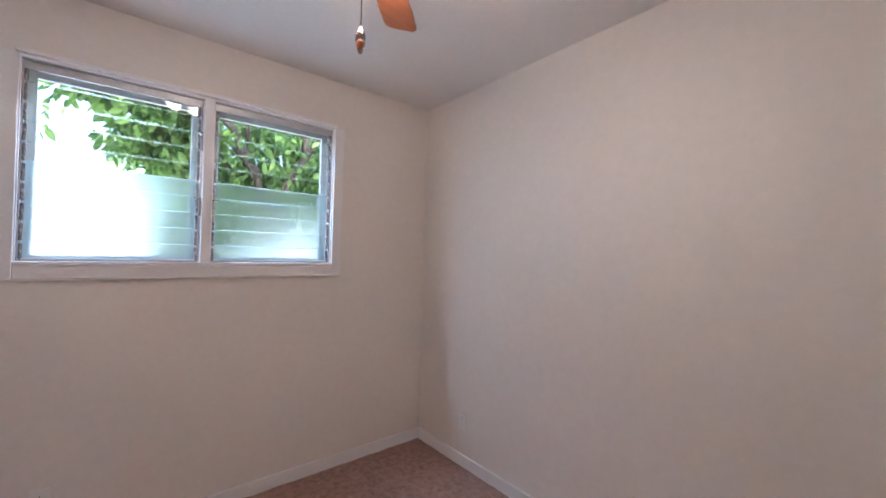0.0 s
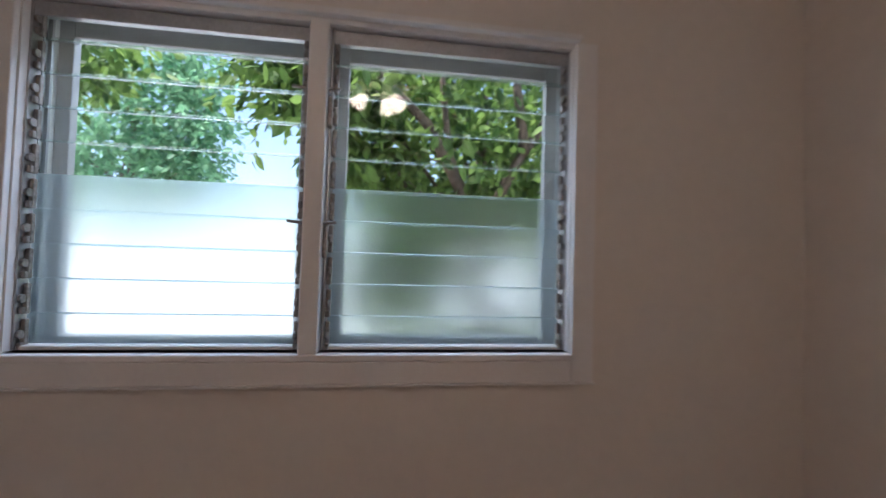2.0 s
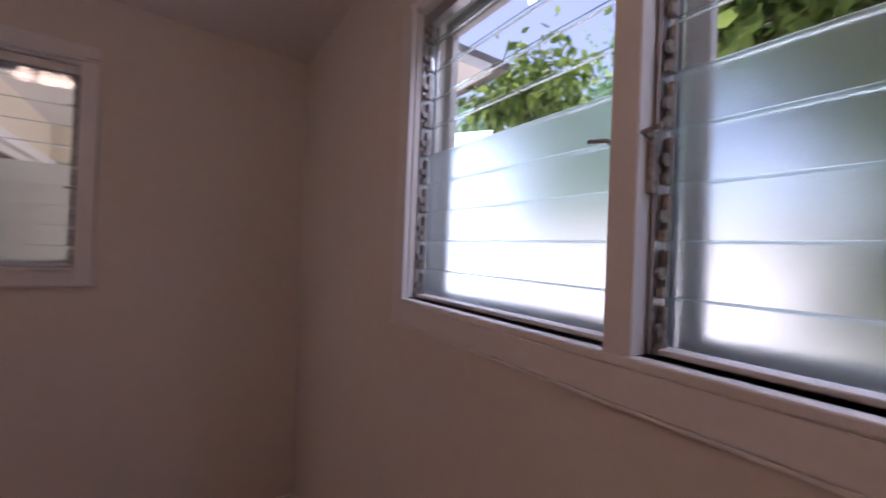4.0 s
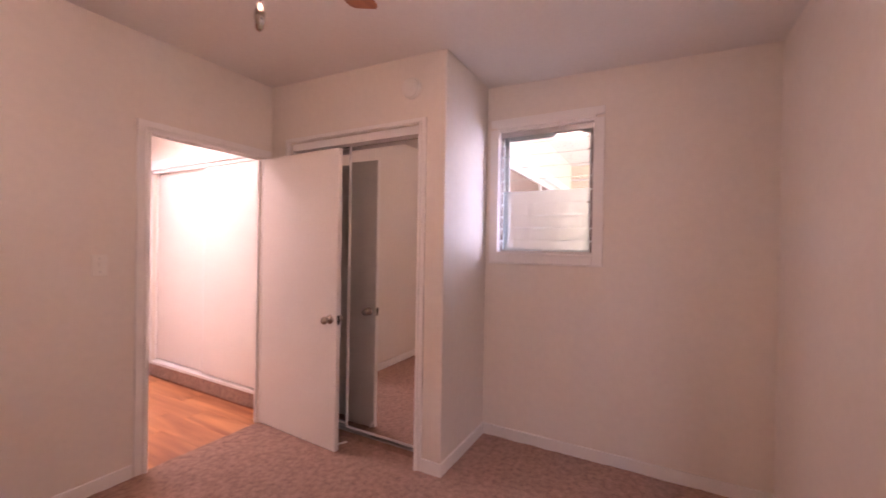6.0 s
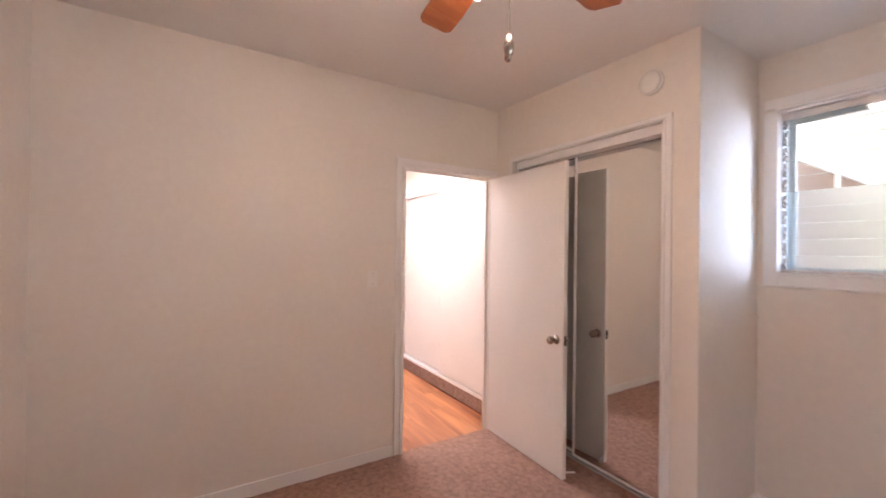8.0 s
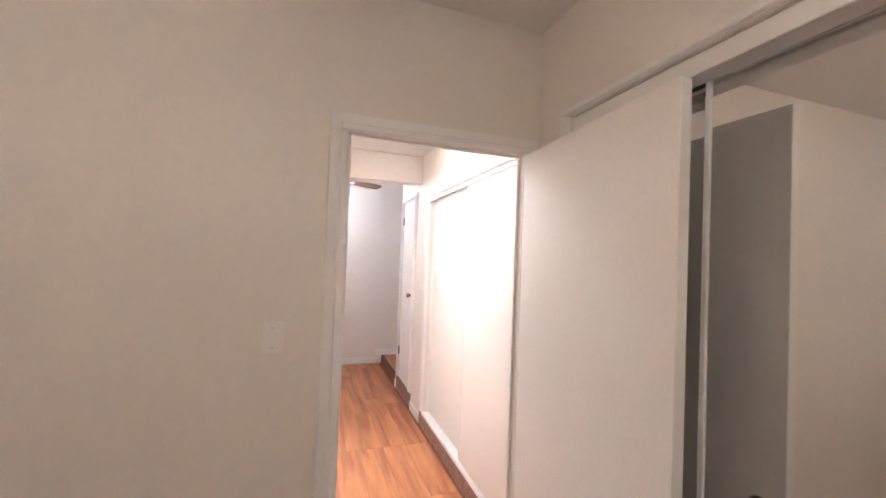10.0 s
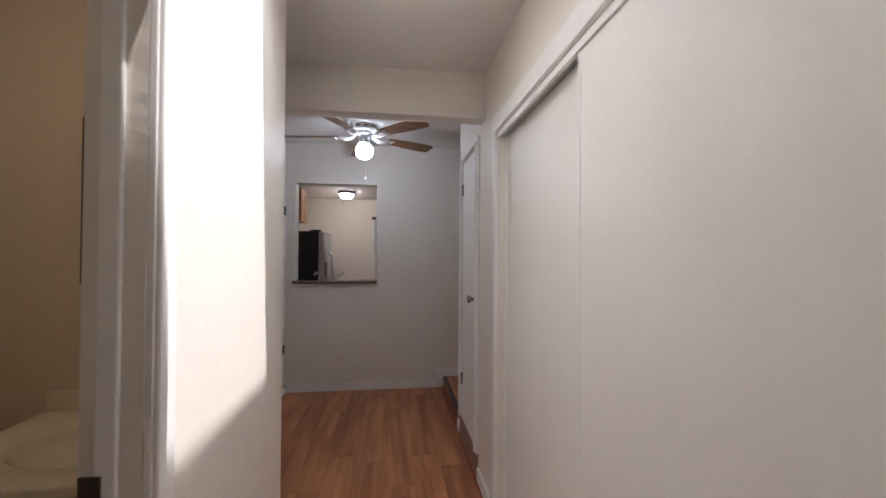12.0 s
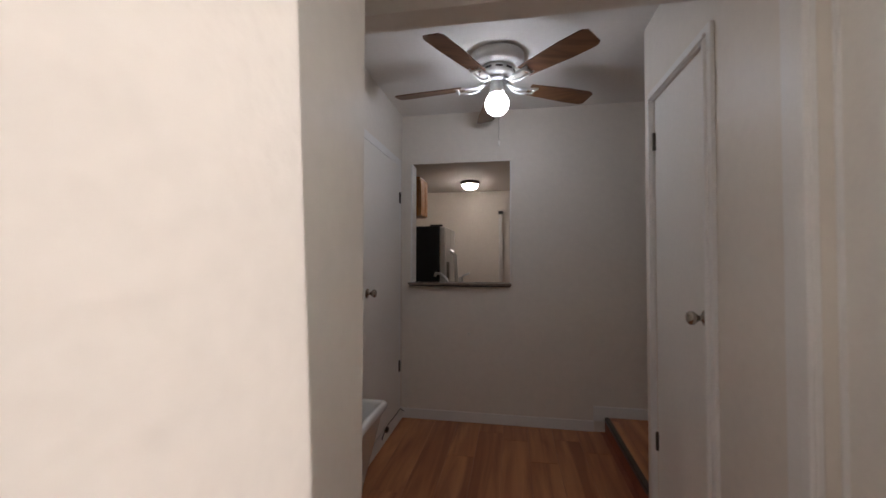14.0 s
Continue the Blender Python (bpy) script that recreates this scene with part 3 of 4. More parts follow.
part("door_stop", bm, M_PLASTIC, leaf, "white spring door stop")
leaf.matrix_basis = pose(0.086, 0.020, 0, 0, 0, -2.6)


def sliding_panel(name, x, y0, y1):
    d = thing(name, (x, (y0 + y1) / 2, STEP), "plain white painted sliding closet panel in the hall", "closet door", "hall closet panels")
    part("panel", box(B(), x - 0.025, x, y0, y1, STEP + 0.014, 2.095, 0.003), M_DOOR, d)
    part("edge_strip", box(B(), x - 0.026, x + 0.003, y0 - 0.004, y0 + 0.010, STEP + 0.014, 2.095, 0.002), M_TRIM, d)
    return d


sliding_panel("sliding_panel", XH + 0.002, -1.03, -0.10)
sliding_panel("sliding_panel", XH - 0.040, -1.93, -0.95)
tr = thing("hall_closet_track", (XH, -1.05, STEP), "white sliding track over a carpeted sill", "door track", kind="structure")
part("sill", box(B(), XH - 0.10, XH + 0.018, -1.93, -0.10, STEP - 0.028, STEP, 0.004), M_TRIM, tr)
part("carpet_riser", box(B(), XH - 0.0, XH + 0.014, -2.03, -0.065, 0.0, STEP - 0.03, 0.004), M_CARPET, tr, "grey-brown carpeted riser")
part("fascia", box(B(), XH - 0.004, XH + 0.012, -1.93, -0.10, 2.08, 2.109, 0.003), M_TRIM, tr)
part("top_track", box(B(), XH - 0.09, XH - 0.006, -1.93, -0.10, 2.095, 2.113), M_ALU, tr, "grey metal track")

d2 = thing("door_2", (XH, -2.68, STEP), "closed narrow white closet door with a nickel knob", "door", kind="structure")
part("leaf", box(B(), XH - 0.037, XH - 0.002, -3.009, -2.455, STEP + 0.018, 2.187, 0.002), M_DOOR, d2)
part("knob", knob(B(), (XH - 0.002, -2.50, 1.155), 1), M_NICKEL, d2, "satin nickel knob")
for z in (0.42, 1.93):
    part("hinge", box(B(), XH - 0.004, XH + 0.010, -3.019, -2.999, z, z + 0.09, 0.002), M_BRONZE, d2, "dark bronze hinge")
part("threshold", box(B(), XH - 0.03, XH + 0.010, -3.06, -2.40, 0.0, STEP + 0.008, 0.004), M_CARPET, d2, "carpeted raised threshold")

d3 = thing("door_3", (X_DE, -3.5, STEP), "closed white flush door in the dining nook", "door", kind="structure")
part("leaf", box(B(), X_DE - 0.022, X_DE - 0.0, -4.02, -3.22, 0.12, 2.15, 0.002), M_DOOR, d3)
part("knob", knob(B(), (X_DE - 0.022, -3.29, 1.15), -1), M_NICKEL, d3, "satin nickel knob")
for z in (0.44, 1.84):
    part("hinge", box(B(), X_DE - 0.034, X_DE - 0.021, -4.035, -4.013, z, z + 0.09, 0.002), M_BRONZE, d3, "dark bronze hinge")
for a, b in ((-4.085, -4.025), (-3.215, -3.155)):
    part("casing", box(B(), X_DE - 0.018, X_DE, a, b, 0.10, 2.155, 0.003), M_TRIM, d3)
part("latch_plate", box(B(), X_DE - 0.0235, X_DE - 0.0, -3.222, -3.2165, 1.12, 1.18), M_BRONZE, d3, "dark latch plate")
part("head_casing", box(B(), X_DE - 0.018, X_DE, -4.085, -3.155, 2.155, 2.215, 0.003), M_TRIM, d3)

# ---- ceiling fans ----


def fan_blade(th, a, z, r0, r1, w, mat, iron_mat, centre, pitch):
    """One pitched blade with rounded tip and its curved iron, at angle a."""
    bm = B()
    n = 24
    outline = []
    for i in range(n + 1):
        u = i / n
        x = r0 + (r1 - r0) * u
        hw = w * (0.36 + 0.14 * min(1, u * 1.6))
        if u > 0.92:
            hw *= math.sqrt(max(0.0, 1 - ((u - 0.92) / 0.08) ** 2 * 0.5))
        outline.append((x, hw))
    pts = [(x, h) for x, h in outline] + [(x, -h) for x, h in reversed(outline)]
    lo = [bm.verts.new((x, y, y * pitch)) for x, y in pts]
    hi = [bm.verts.new((x, y, y * pitch + 0.006)) for x, y in pts]
    bm.faces.new(lo)
    bm.faces.new(list(reversed(hi)))
    for i in range(len(pts)):
        j = (i + 1) % len(pts)
        bm.faces.new((lo[i], hi[i], hi[j], lo[j]))
    rot = Matrix.Translation(Vector(centre) + Vector((0, 0, z))) @ Matrix.Rotation(a, 4, "Z")
    bmesh.ops.transform(bm, matrix=rot, verts=bm.verts)
    blade = part("blade", bm, mat, th)
    bm = B()
    for s in (-1, 1):
        tube(bm, [(0.07, 0.0, 0.02), (0.12, 0.018 * s, -0.012), (0.165, 0.034 * s, -0.014), (r0 + 0.05, 0.03 * s, 0.0)], 0.008, 8)
    tube(bm, [(r0 + 0.03, -0.035, -0.008), (r0 + 0.03, 0.035, -0.004)], 0.008, 8)
    bmesh.ops.transform(bm, matrix=rot, verts=bm.verts)
    part("blade_iron", bm, iron_mat, th, "curved blade iron")


BX, BY = 1.39, 1.75
BZ = ceil_z(BY)
fan = thing("ceiling_fan", (BX, BY, BZ), "white ceiling fan with orange-brown blades and lit tulip lamps", "ceiling fan")
part("canopy", lathe(B(), [(0.085, BZ), (0.085, BZ - 0.02), (0.11, BZ - 0.05), (0.125, BZ - 0.10), (0.12, BZ - 0.15), (0.10, BZ - 0.215), (0.08, BZ - 0.23)], (BX, BY, 0)), M_FAN, fan, "white motor housing")
part("switch_cup", lathe(B(), [(0.06, BZ - 0.23), (0.062, BZ - 0.27), (0.05, BZ - 0.29), (0.02, BZ - 0.30)], (BX, BY, 0)), M_FAN, fan)
for k in range(5):
    fan_blade(fan, radians(46 + 72 * k), -0.255, 0.19, 0.53, 0.125, M_BLADE, M_FAN, (BX, BY, BZ), 0.21)
for k in range(3):
    a = radians(45 + 120 * k)
    d = Vector((math.cos(a), math.sin(a), 0))
    p = Vector((BX, BY, BZ - 0.27))
    arm = part("lamp_arm", tube(B(), [p + d * 0.03, p + d * 0.075 + Vector((0, 0, 0.005)), p + d * 0.10 + Vector((0, 0, -0.02))], 0.009, 8), M_FAN, fan)
    bm = lathe(B(), [(0.020, 0.0), (0.034, -0.02), (0.046, -0.05), (0.046, -0.075), (0.055, -0.098), (0.050, -0.098), (0.03, -0.03)], (0, 0, 0), seg=18)
    bmesh.ops.transform(bm, matrix=Matrix.Translation(p + d * 0.10 + Vector((0, 0, -0.015))) @ Matrix.Rotation(a, 4, "Z") @ Matrix.Rotation(radians(-38), 4, "Y"), verts=bm.verts)
    part("tulip_shade", bm, M_TULIP, fan, "lit tulip glass shade")
part("pull_chain", tube(B(), [(BX, BY, BZ - 0.295), (BX, BY, 1.995)], 0.0022, 6), M_NICKEL, fan, "thin metal pull chain")
pull = part("pull_knob", lathe(B(), [(0.003, 2.008), (0.006, 2.002), (0.012, 1.985), (0.0135, 1.970), (0.011, 1.956), (0.006, 1.950), (0.008, 1.944), (0.004, 1.936)], (BX, BY, 0), seg=18), M_NICKEL, fan, "metal and wood pull knob")
part("drop", lathe(B(), [(0.004, 1.966), (0.009, 1.958), (0.0095, 1.948), (0.004, 1.940)], (BX - 0.006, BY - 0.010, 0), seg=14), M_BLADE, pull, "small wooden drop")

DX, DY, DZ = 0.728, -3.285, 2.630
fan2 = thing("ceiling_fan", (DX, DY, DZ), "white hugger ceiling fan with brown blades and a lit globe", "ceiling fan")
part("housing", lathe(B(), [(0.158, DZ), (0.166, DZ - 0.006), (0.167, DZ - 0.035), (0.163, DZ - 0.062), (0.150, DZ - 0.078), (0.108, DZ - 0.084)], (DX, DY, 0), seg=40), M_FAN, fan2, "white motor housing")
part("vent_ring", lathe(B(), [(0.106, DZ - 0.083), (0.108, DZ - 0.095), (0.104, DZ - 0.122), (0.088, DZ - 0.135), (0.060, DZ - 0.140)], (DX, DY, 0), seg=40), M_FAN, fan2)
for k in range(10):
    a = radians(36 * k + 9)
    bm = box(B(), -0.020, 0.020, -0.003, 0.003, -0.0045, 0.0045)
    bmesh.ops.transform(bm, matrix=Matrix.Translation((DX, DY, DZ - 0.106)) @ Matrix.Rotation(a, 4, "Z") @ Matrix.Translation((0, 0.1065, 0)), verts=bm.verts)
    part("vent_slot", bm, M_DARK, fan2)
part("flywheel", lathe(B(), [(0.055, DZ - 0.140), (0.072, DZ - 0.146), (0.072, DZ - 0.158), (0.045, DZ - 0.164)], (DX, DY, 0), seg=32), M_STEEL, fan2, "dull metal flywheel")
part("switch_cup", lathe(B(), [(0.040, DZ - 0.164), (0.043, DZ - 0.172), (0.043, DZ - 0.218), (0.050, DZ - 0.226), (0.050, DZ - 0.240)], (DX, DY, 0)), M_FAN, fan2)
for k in range(5):
    fan_blade(fan2, radians(-8 + 72 * k), -0.180, 0.22, 0.67, 0.135, M_BLADE2, M_FAN, (DX, DY, DZ), -0.21)
bm = lathe(B(), [(0.045, 0.060), (0.062, 0.040), (0.072, 0.012), (0.072, -0.015), (0.061, -0.042), (0.039, -0.062), (0.012, -0.072)], (DX, DY, 2.333), seg=28)
part("globe", bm, M_BULB, fan2, "lit white opal globe")
part("pull_chain", tube(B(), [(DX - 0.005, DY - 0.045, DZ - 0.21), (DX - 0.008, DY - 0.082, DZ - 0.25), (DX - 0.008, DY - 0.084, 2.13)], 0.0016, 6), M_NICKEL, fan2)
part("pull_knob", lathe(B(), [(0.002, 2.13), (0.006, 2.12), (0.007, 2.10), (0.003, 2.09)], (DX - 0.008, DY - 0.084, 0), seg=12), M_PLASTIC, fan2)

# ---- bedroom small things ----
sd = thing("smoke_detector", (0.0, 1.308, 2.366), "round white smoke detector high on the closet wall", "smoke detector")
part("base", lathe(B(), [(0.066, 0.0), (0.066, 0.012), (0.060, 0.016)], (0, 1.308, 2.366), "x", 32), M_PLASTIC, sd)
part("cover", lathe(B(), [(0.058, 0.014), (0.057, 0.030), (0.050, 0.040), (0.02, 0.043)], (0, 1.308, 2.366), "x", 32), M_PLASTIC, sd)


def plate(name, label, cat, c, axis, sign, toggle):
    th = thing(name, c, label, cat)
    x, y, z = c
    def bx(w, h, t0, t1, dz=0.0, bev=0.003):
        bm = B()
        if axis == "y":
            a, b = sorted((y + sign * t0, y + sign * t1))
            return box(bm, x - w, x + w, a, b, z + dz - h, z + dz + h, bev)
        a, b = sorted((x + sign * t0, x + sign * t1))
        return box(bm, a, b, y - w, y + w, z + dz - h, z + dz + h, bev)
    part("cover_plate", bx(0.036, 0.058, 0, 0.007), M_PLASTIC, th)
    if toggle:
        part("toggle", bx(0.005, 0.012, 0.006, 0.016, 0.004, 0.002), M_PLASTIC, th)
        for dz in (-0.035, 0.035):
            part("screw", bx(0.003, 0.003, 0.006, 0.0085, dz, 0.001), M_ALU, th)
    else:
        for dz in (-0.021, 0.021):
            s = part("socket", bx(0.016, 0.014, 0.006, 0.0085, dz, 0.004), M_PLASTIC, th)
            bm = bx(0.0013, 0.004, 0.0080, 0.0092, dz, 0)
            part("slot", bm, M_DARK, s)
    return th


plate("light_switch", "cream toggle light switch beside the bedroom doorway", "light switch", (1.075, 0.0, 1.25), "y", 1, True)
plate("wall_outlet", "cream duplex outlet low on the bedroom wall", "outlet", (XE, 2.752, 0.30), "x", -1, False)
plate("wall_outlet", "white outlet low on the hall wall", "outlet", (HALL_E, -1.15, 0.33), "x", -1, False)
cc = thing("cable_cover", (1.0, Y_FAR, 0.74), "small painted-over cable cover on the dining wall", "wall plate")
part("cap", lathe(B(), [(0.016, Y_FAR), (0.016, Y_FAR + 0.003), (0.011, Y_FAR + 0.006)], (1.0, 0, 0.74), "y", 16), M_PLASTIC, cc)
part("screw", lathe(B(), [(0.004, Y_FAR + 0.006), (0.003, Y_FAR + 0.008)], (1.0, 0, 0.74), "y", 10), M_DARK, cc)
plate("wall_outlet", "cream outlet low on the bedroom window wall", "outlet", (0.70, YN, 0.30), "y", -1, False)

# ---- bathroom ----
van = thing("bathroom_vanity", (1.5, -1.27, 0.0), "cherry vanity with a cream cultured marble top", "vanity")
VX0, VX1 = 1.066, 1.745
part("cabinet", box(B(), VX0, VX1, -1.535, -1.06, 0.09, 0.792, 0.003), M_CHERRY, van, "dark cherry cabinet")
part("toe_kick", box(B(), VX0, VX1, -1.535, -1.12, 0.0, 0.09), M_DARK, van)
for i in range(3):
    a = VX0 + 0.02 + i * 0.218
    dd = part("cabinet_door", box(B(), a, a + 0.208, -1.062, -1.042, 0.12, 0.785, 0.004), M_CHERRY, van)
    part("handle", tube(B(), [(a + 0.05, -1.042, 0.65), (a + 0.05, -1.022, 0.665), (a + 0.05, -1.022, 0.735), (a + 0.05, -1.042, 0.75)], 0.005, 8), M_NICKEL, dd, "brushed nickel pull")
bm = B()
cx, cy, rx, ry = 1.385, -1.25, 0.22, 0.15
rings = []
for k, (s, z) in enumerate(((None, 0.87), (1.06, 0.87), (1.02, 0.867), (1.0, 0.861), (0.93, 0.84), (0.8, 0.818), (0.5, 0.803), (0.1, 0.80))):
    ring = []
    for i in range(48):
        a = 2 * math.pi * i / 48
        c, sn = math.cos(a), math.sin(a)
        if s is None:
            t = min((VX1 - cx if c > 0 else cx - VX0) / max(abs(c), 1e-6), (cy + 1.545 if sn < 0 else -1.0 - cy) / max(abs(sn), 1e-6))
            ring.append(bm.verts.new((cx + c * t, cy + sn * t, z)))
        else:
            ring.append(bm.verts.new((cx + rx * s * c, cy + ry * s * sn, z)))
    rings.append(ring)
for a, b in zip(rings, rings[1:]):
    for i in range(48):
        bm.faces.new((a[i], a[(i + 1) % 48], b[(i + 1) % 48], b[i])).smooth = True
bm.faces.new(rings[-1])
part("sink_top", bm, M_MARBLE, van, "cream cultured marble top with an oval basin")
part("top_edge", box(B(), VX0, VX1, -1.04, -0.998, 0.838, 0.8695, 0.006), M_MARBLE, van)
part("backsplash", box(B(), VX0, VX1, -1.538, -1.518, 0.871, 0.945, 0.005), M_MARBLE, van)
part("backing", box(B(), VX0, VX1, -1.535, -1.04, 0.7925, 0.8, 0.002), M_CHERRY, van)
FX, FZ = 1.365, 0.87
fc = thing("faucet", (FX, -1.46, FZ), "brushed nickel two-handle basin faucet", "faucet")
part("base", box(B(), FX - 0.08, FX + 0.08, -1.488, -1.428, FZ, FZ + 0.026, 0.010), M_NICKEL, fc)
part("spout", tube(B(), [(FX, -1.46, FZ + 0.02), (FX, -1.455, FZ + 0.06), (FX, -1.425, FZ + 0.082), (FX, -1.36, FZ + 0.07)], 0.015, 12, 0.011), M_NICKEL, fc)
for sgn in (-1, 1):
    x = FX + sgn * 0.055
    hub = part("handle_hub", lathe(B(), [(0.022, FZ + 0.024), (0.021, FZ + 0.04), (0.014, FZ + 0.052), (0.008, FZ + 0.056)], (x, -1.46, 0), seg=16), M_NICKEL, fc)
    part("lever", tube(B(), [(x, -1.46, FZ + 0.048), (x + sgn * 0.04, -1.458, FZ + 0.058), (x + sgn * 0.095, -1.452, FZ + 0.055)], 0.009, 8, 0.005), M_NICKEL, hub)
mi = thing("bathroom_mirror", (1.42, -1.54, 1.67), "rectangular mirror in a dark wooden frame", "mirror")
MX0, MX1, MZ0, MZ1 = 1.10, 1.65, 1.338, 1.968
for a, b, c, d in ((MX0, MX0 + 0.052, MZ0, MZ1), (MX1 - 0.052, MX1, MZ0, MZ1), (MX0 + 0.052, MX1 - 0.052, MZ0, MZ0 + 0.052), (MX0 + 0.052, MX1 - 0.052, MZ1 - 0.052, MZ1)):
    bm = box(B(), a, b, -1.558, -1.530, c, d, 0.006)
    box(bm, a + 0.013, b - 0.013, -1.535, -1.523, c + 0.013, d - 0.013, 0.004)
    part("frame_rail", bm, M_CHERRY, mi)
part("glass", box(B(), MX0 + 0.05, MX1 - 0.05, -1.558, -1.540, MZ0 + 0.05, MZ1 - 0.05), M_MIRROR, mi)
rail = thing("towel_rail", (2.3, -0.08, 1.56), "thin dark towel rail on the bathroom wall", "towel rail")
part("bar", tube(B(), [(1.97, -0.13, 1.565), (2.62, -0.13, 1.565)], 0.008, 10), M_BRONZE, rail)
for x in (1.985, 2.605):
    part("bracket", lathe(B(), [(0.026, -0.061), (0.024, -0.070), (0.012, -0.078), (0.012, -0.138), (0.015, -0.145), (0.008, -0.150)], (x, 0, 1.565), "y", 16), M_NICKEL, rail, "satin nickel bracket")
tile_wall = solid("shower_surround", box(B(), 1.975, 2.795, -1.559, -1.546, 0.02, 2.555), M_DARK, "dark brown tiled surround in the bathroom", "shower", "structure")
me = mesh_of("tile", box(B(), -0.098, 0.098, -0.006, 0.0, -0.070, 0.070, 0.002), M_DARKTILE)
for i in range(4):
    for k in range(17):
        t = new("tile", me)
        t.parent = tile_wall
        t.location = (2.076 + i * 0.2, -1.5395, 0.10 + k * 0.143)
# unseen dome light, added only to brighten the bathroom
bl2 = thing("bathroom_fill_light", (1.5, -0.75, 2.56), "unseen dome light added to brighten the bathroom", "ceiling light")
part("rim", lathe(B(), [(0.12, 2.558), (0.13, 2.545), (0.12, 2.53)], (1.5, -0.75, 0), seg=24), M_BRONZE, bl2)
part("dome", lathe(B(), [(0.115, 2.53), (0.10, 2.50), (0.06, 2.48), (0.01, 2.47)], (1.5, -0.75, 0), seg=24), M_BATH_FILL, bl2)

# ---- dining nook ----
pf = thing("pass_through_trim", (1.49, Y_FAR, 1.16), "white painted edge of the pass-through opening", "trim", kind="structure")
part("jamb", box(B(), 1.494, 1.511, Y_FAR - 0.13, Y_FAR + 0.008, 1.170, 2.198, 0.003), M_TRIM, pf)
part("jamb", box(B(), 0.646, 0.656, Y_FAR - 0.13, Y_FAR + 0.004, 1.170, 2.198, 0.003), M_TRIM, pf)
sill = thing("pass_through_sill", (1.08, Y_FAR, 1.14), "speckled brown granite sill of the pass-through", "sill")
part("slab", box(B(), 0.645, 1.525, Y_FAR - 0.16, Y_FAR + 0.045, 1.150, 1.169, 0.005), M_GRANITE, sill)
part("underside", box(B(), 0.655, 1.515, Y_FAR + 0.001, Y_FAR + 0.035, 1.140, 1.1495, 0.002), M_DARK, sill)
tub = thing("laundry_tub", (1.52, -2.9, 0.0), "white enamel tub with a rolled rim beside the wall", "tub")
bm = B()
X0, X1, Y0, Y1 = 1.40, X_DE - 0.016, -3.22, -2.60
rings = []
for ins, z in ((0.13, 0.0), (0.115, 0.03), (0.02, 0.44), (0.002, 0.452), (-0.006, 0.470), (-0.002, 0.492), (0.010, 0.502), (0.028, 0.500), (0.040, 0.486), (0.070, 0.20), (0.080, 0.18)):
    rad = 0.035
    ring = []
    for cx, cy, a0 in ((X1 - rad, Y1 - ins - rad, 0), (X0 + ins + rad, Y1 - ins - rad, 90), (X0 + ins + rad, Y0 + ins + rad, 180), (X1 - rad, Y0 + ins + rad, 270)):
        cx = max(cx, X0 + ins + rad) if a0 in (0, 270) else min(cx, X1 - rad)
        for i in range(6):
            a = radians(a0 + 18 * i)
            ring.append(bm.verts.new((cx + rad * math.cos(a), cy + rad * math.sin(a), z)))
    rings.append(ring)
for a, b in zip(rings, rings[1:]):
    for i in range(24):
        bm.faces.new((a[i], a[(i + 1) % 24], b[(i + 1) % 24], b[i])).smooth = True
bm.faces.new(rings[-1])
bm.faces.new(list(reversed(rings[0])))
part("basin", bm, M_ENAMEL, tub)

cord = thing("power_cord", (X_DE - 0.02, -3.9, 0.1), "thin black cord along the dining baseboard", "cord")
part("wire", tube(B(), [(X_DE - 0.017, -3.62, 0.06), (X_DE - 0.018, -3.70, 0.105), (X_DE - 0.018, -3.80, 0.112), (X_DE - 0.018, -3.95, 0.106), (X_DE - 0.018, -4.08, 0.112), (X_DE - 0.03, -4.165, 0.06)], 0.003, 8), M_DARK, cord)
part("plug", box(B(), X_DE - 0.034, X_DE - 0.0145, -3.735, -3.695, 0.075, 0.105, 0.004), M_DARK, cord)

# ---- kitchen ----
fr = thing("refrigerator", (1.85, -5.85, 0.0), "black sided refrigerator with stainless doors", "refrigerator")
part("body", box(B(), 1.50, 2.20, -6.30, -5.50, 0.05, 1.765, 0.006), M_BLACK, fr, "black textured sides")
part("hinge_cover", box(B(), 1.47, 1.62, -5.56, -5.50, 1.7655, 1.785, 0.004), M_BLACK, fr)
for a, b in ((-5.895, -5.50), (-6.30, -5.905)):
    dd = part("door", box(B(), 1.43, 1.498, a, b, 0.12, 1.755, 0.012), M_STEEL, fr, "stainless steel door")
    y = -5.86 if a > -5.9 else -5.94
    part("handle", tube(B(), [(1.43, y, 0.75), (1.37, y, 0.80), (1.352, y, 1.10), (1.37, y, 1.42), (1.43, y, 1.48)], 0.017, 10), M_STEEL, dd, "bowed steel handle")
part("dispenser", box(B(), 1.4265, 1.4295, -5.80, -5.60, 0.95, 1.33, 0.001), M_BLACK, fr, "black water dispenser")
part("kick_plate", box(B(), 1.52, 2.18, -6.28, -5.52, 0.0, 0.05), M_DARK, fr)
cab = thing("wall_cabinet", (2.0, -5.75, 1.905), "honey oak wall cabinet above the refrigerator", "cabinet")
part("body", box(B(), 1.77, 2.248, -5.95, -5.555, 1.905, 2.36, 0.003), M_OAK, cab)
part("cornice", box(B(), 1.755, 2.248, -5.96, -5.545, 2.3605, 2.385, 0.006), M_OAK, cab)
for a in (-5.945, -5.75):
    dd = part("door", box(B(), 1.748, 1.7685, a, a + 0.188, 1.915, 2.35, 0.004), M_OAK, cab)
    part("panel", box(B(), 1.742, 1.7495, a + 0.045, a + 0.143, 1.965, 2.30, 0.004), M_OAK, dd)
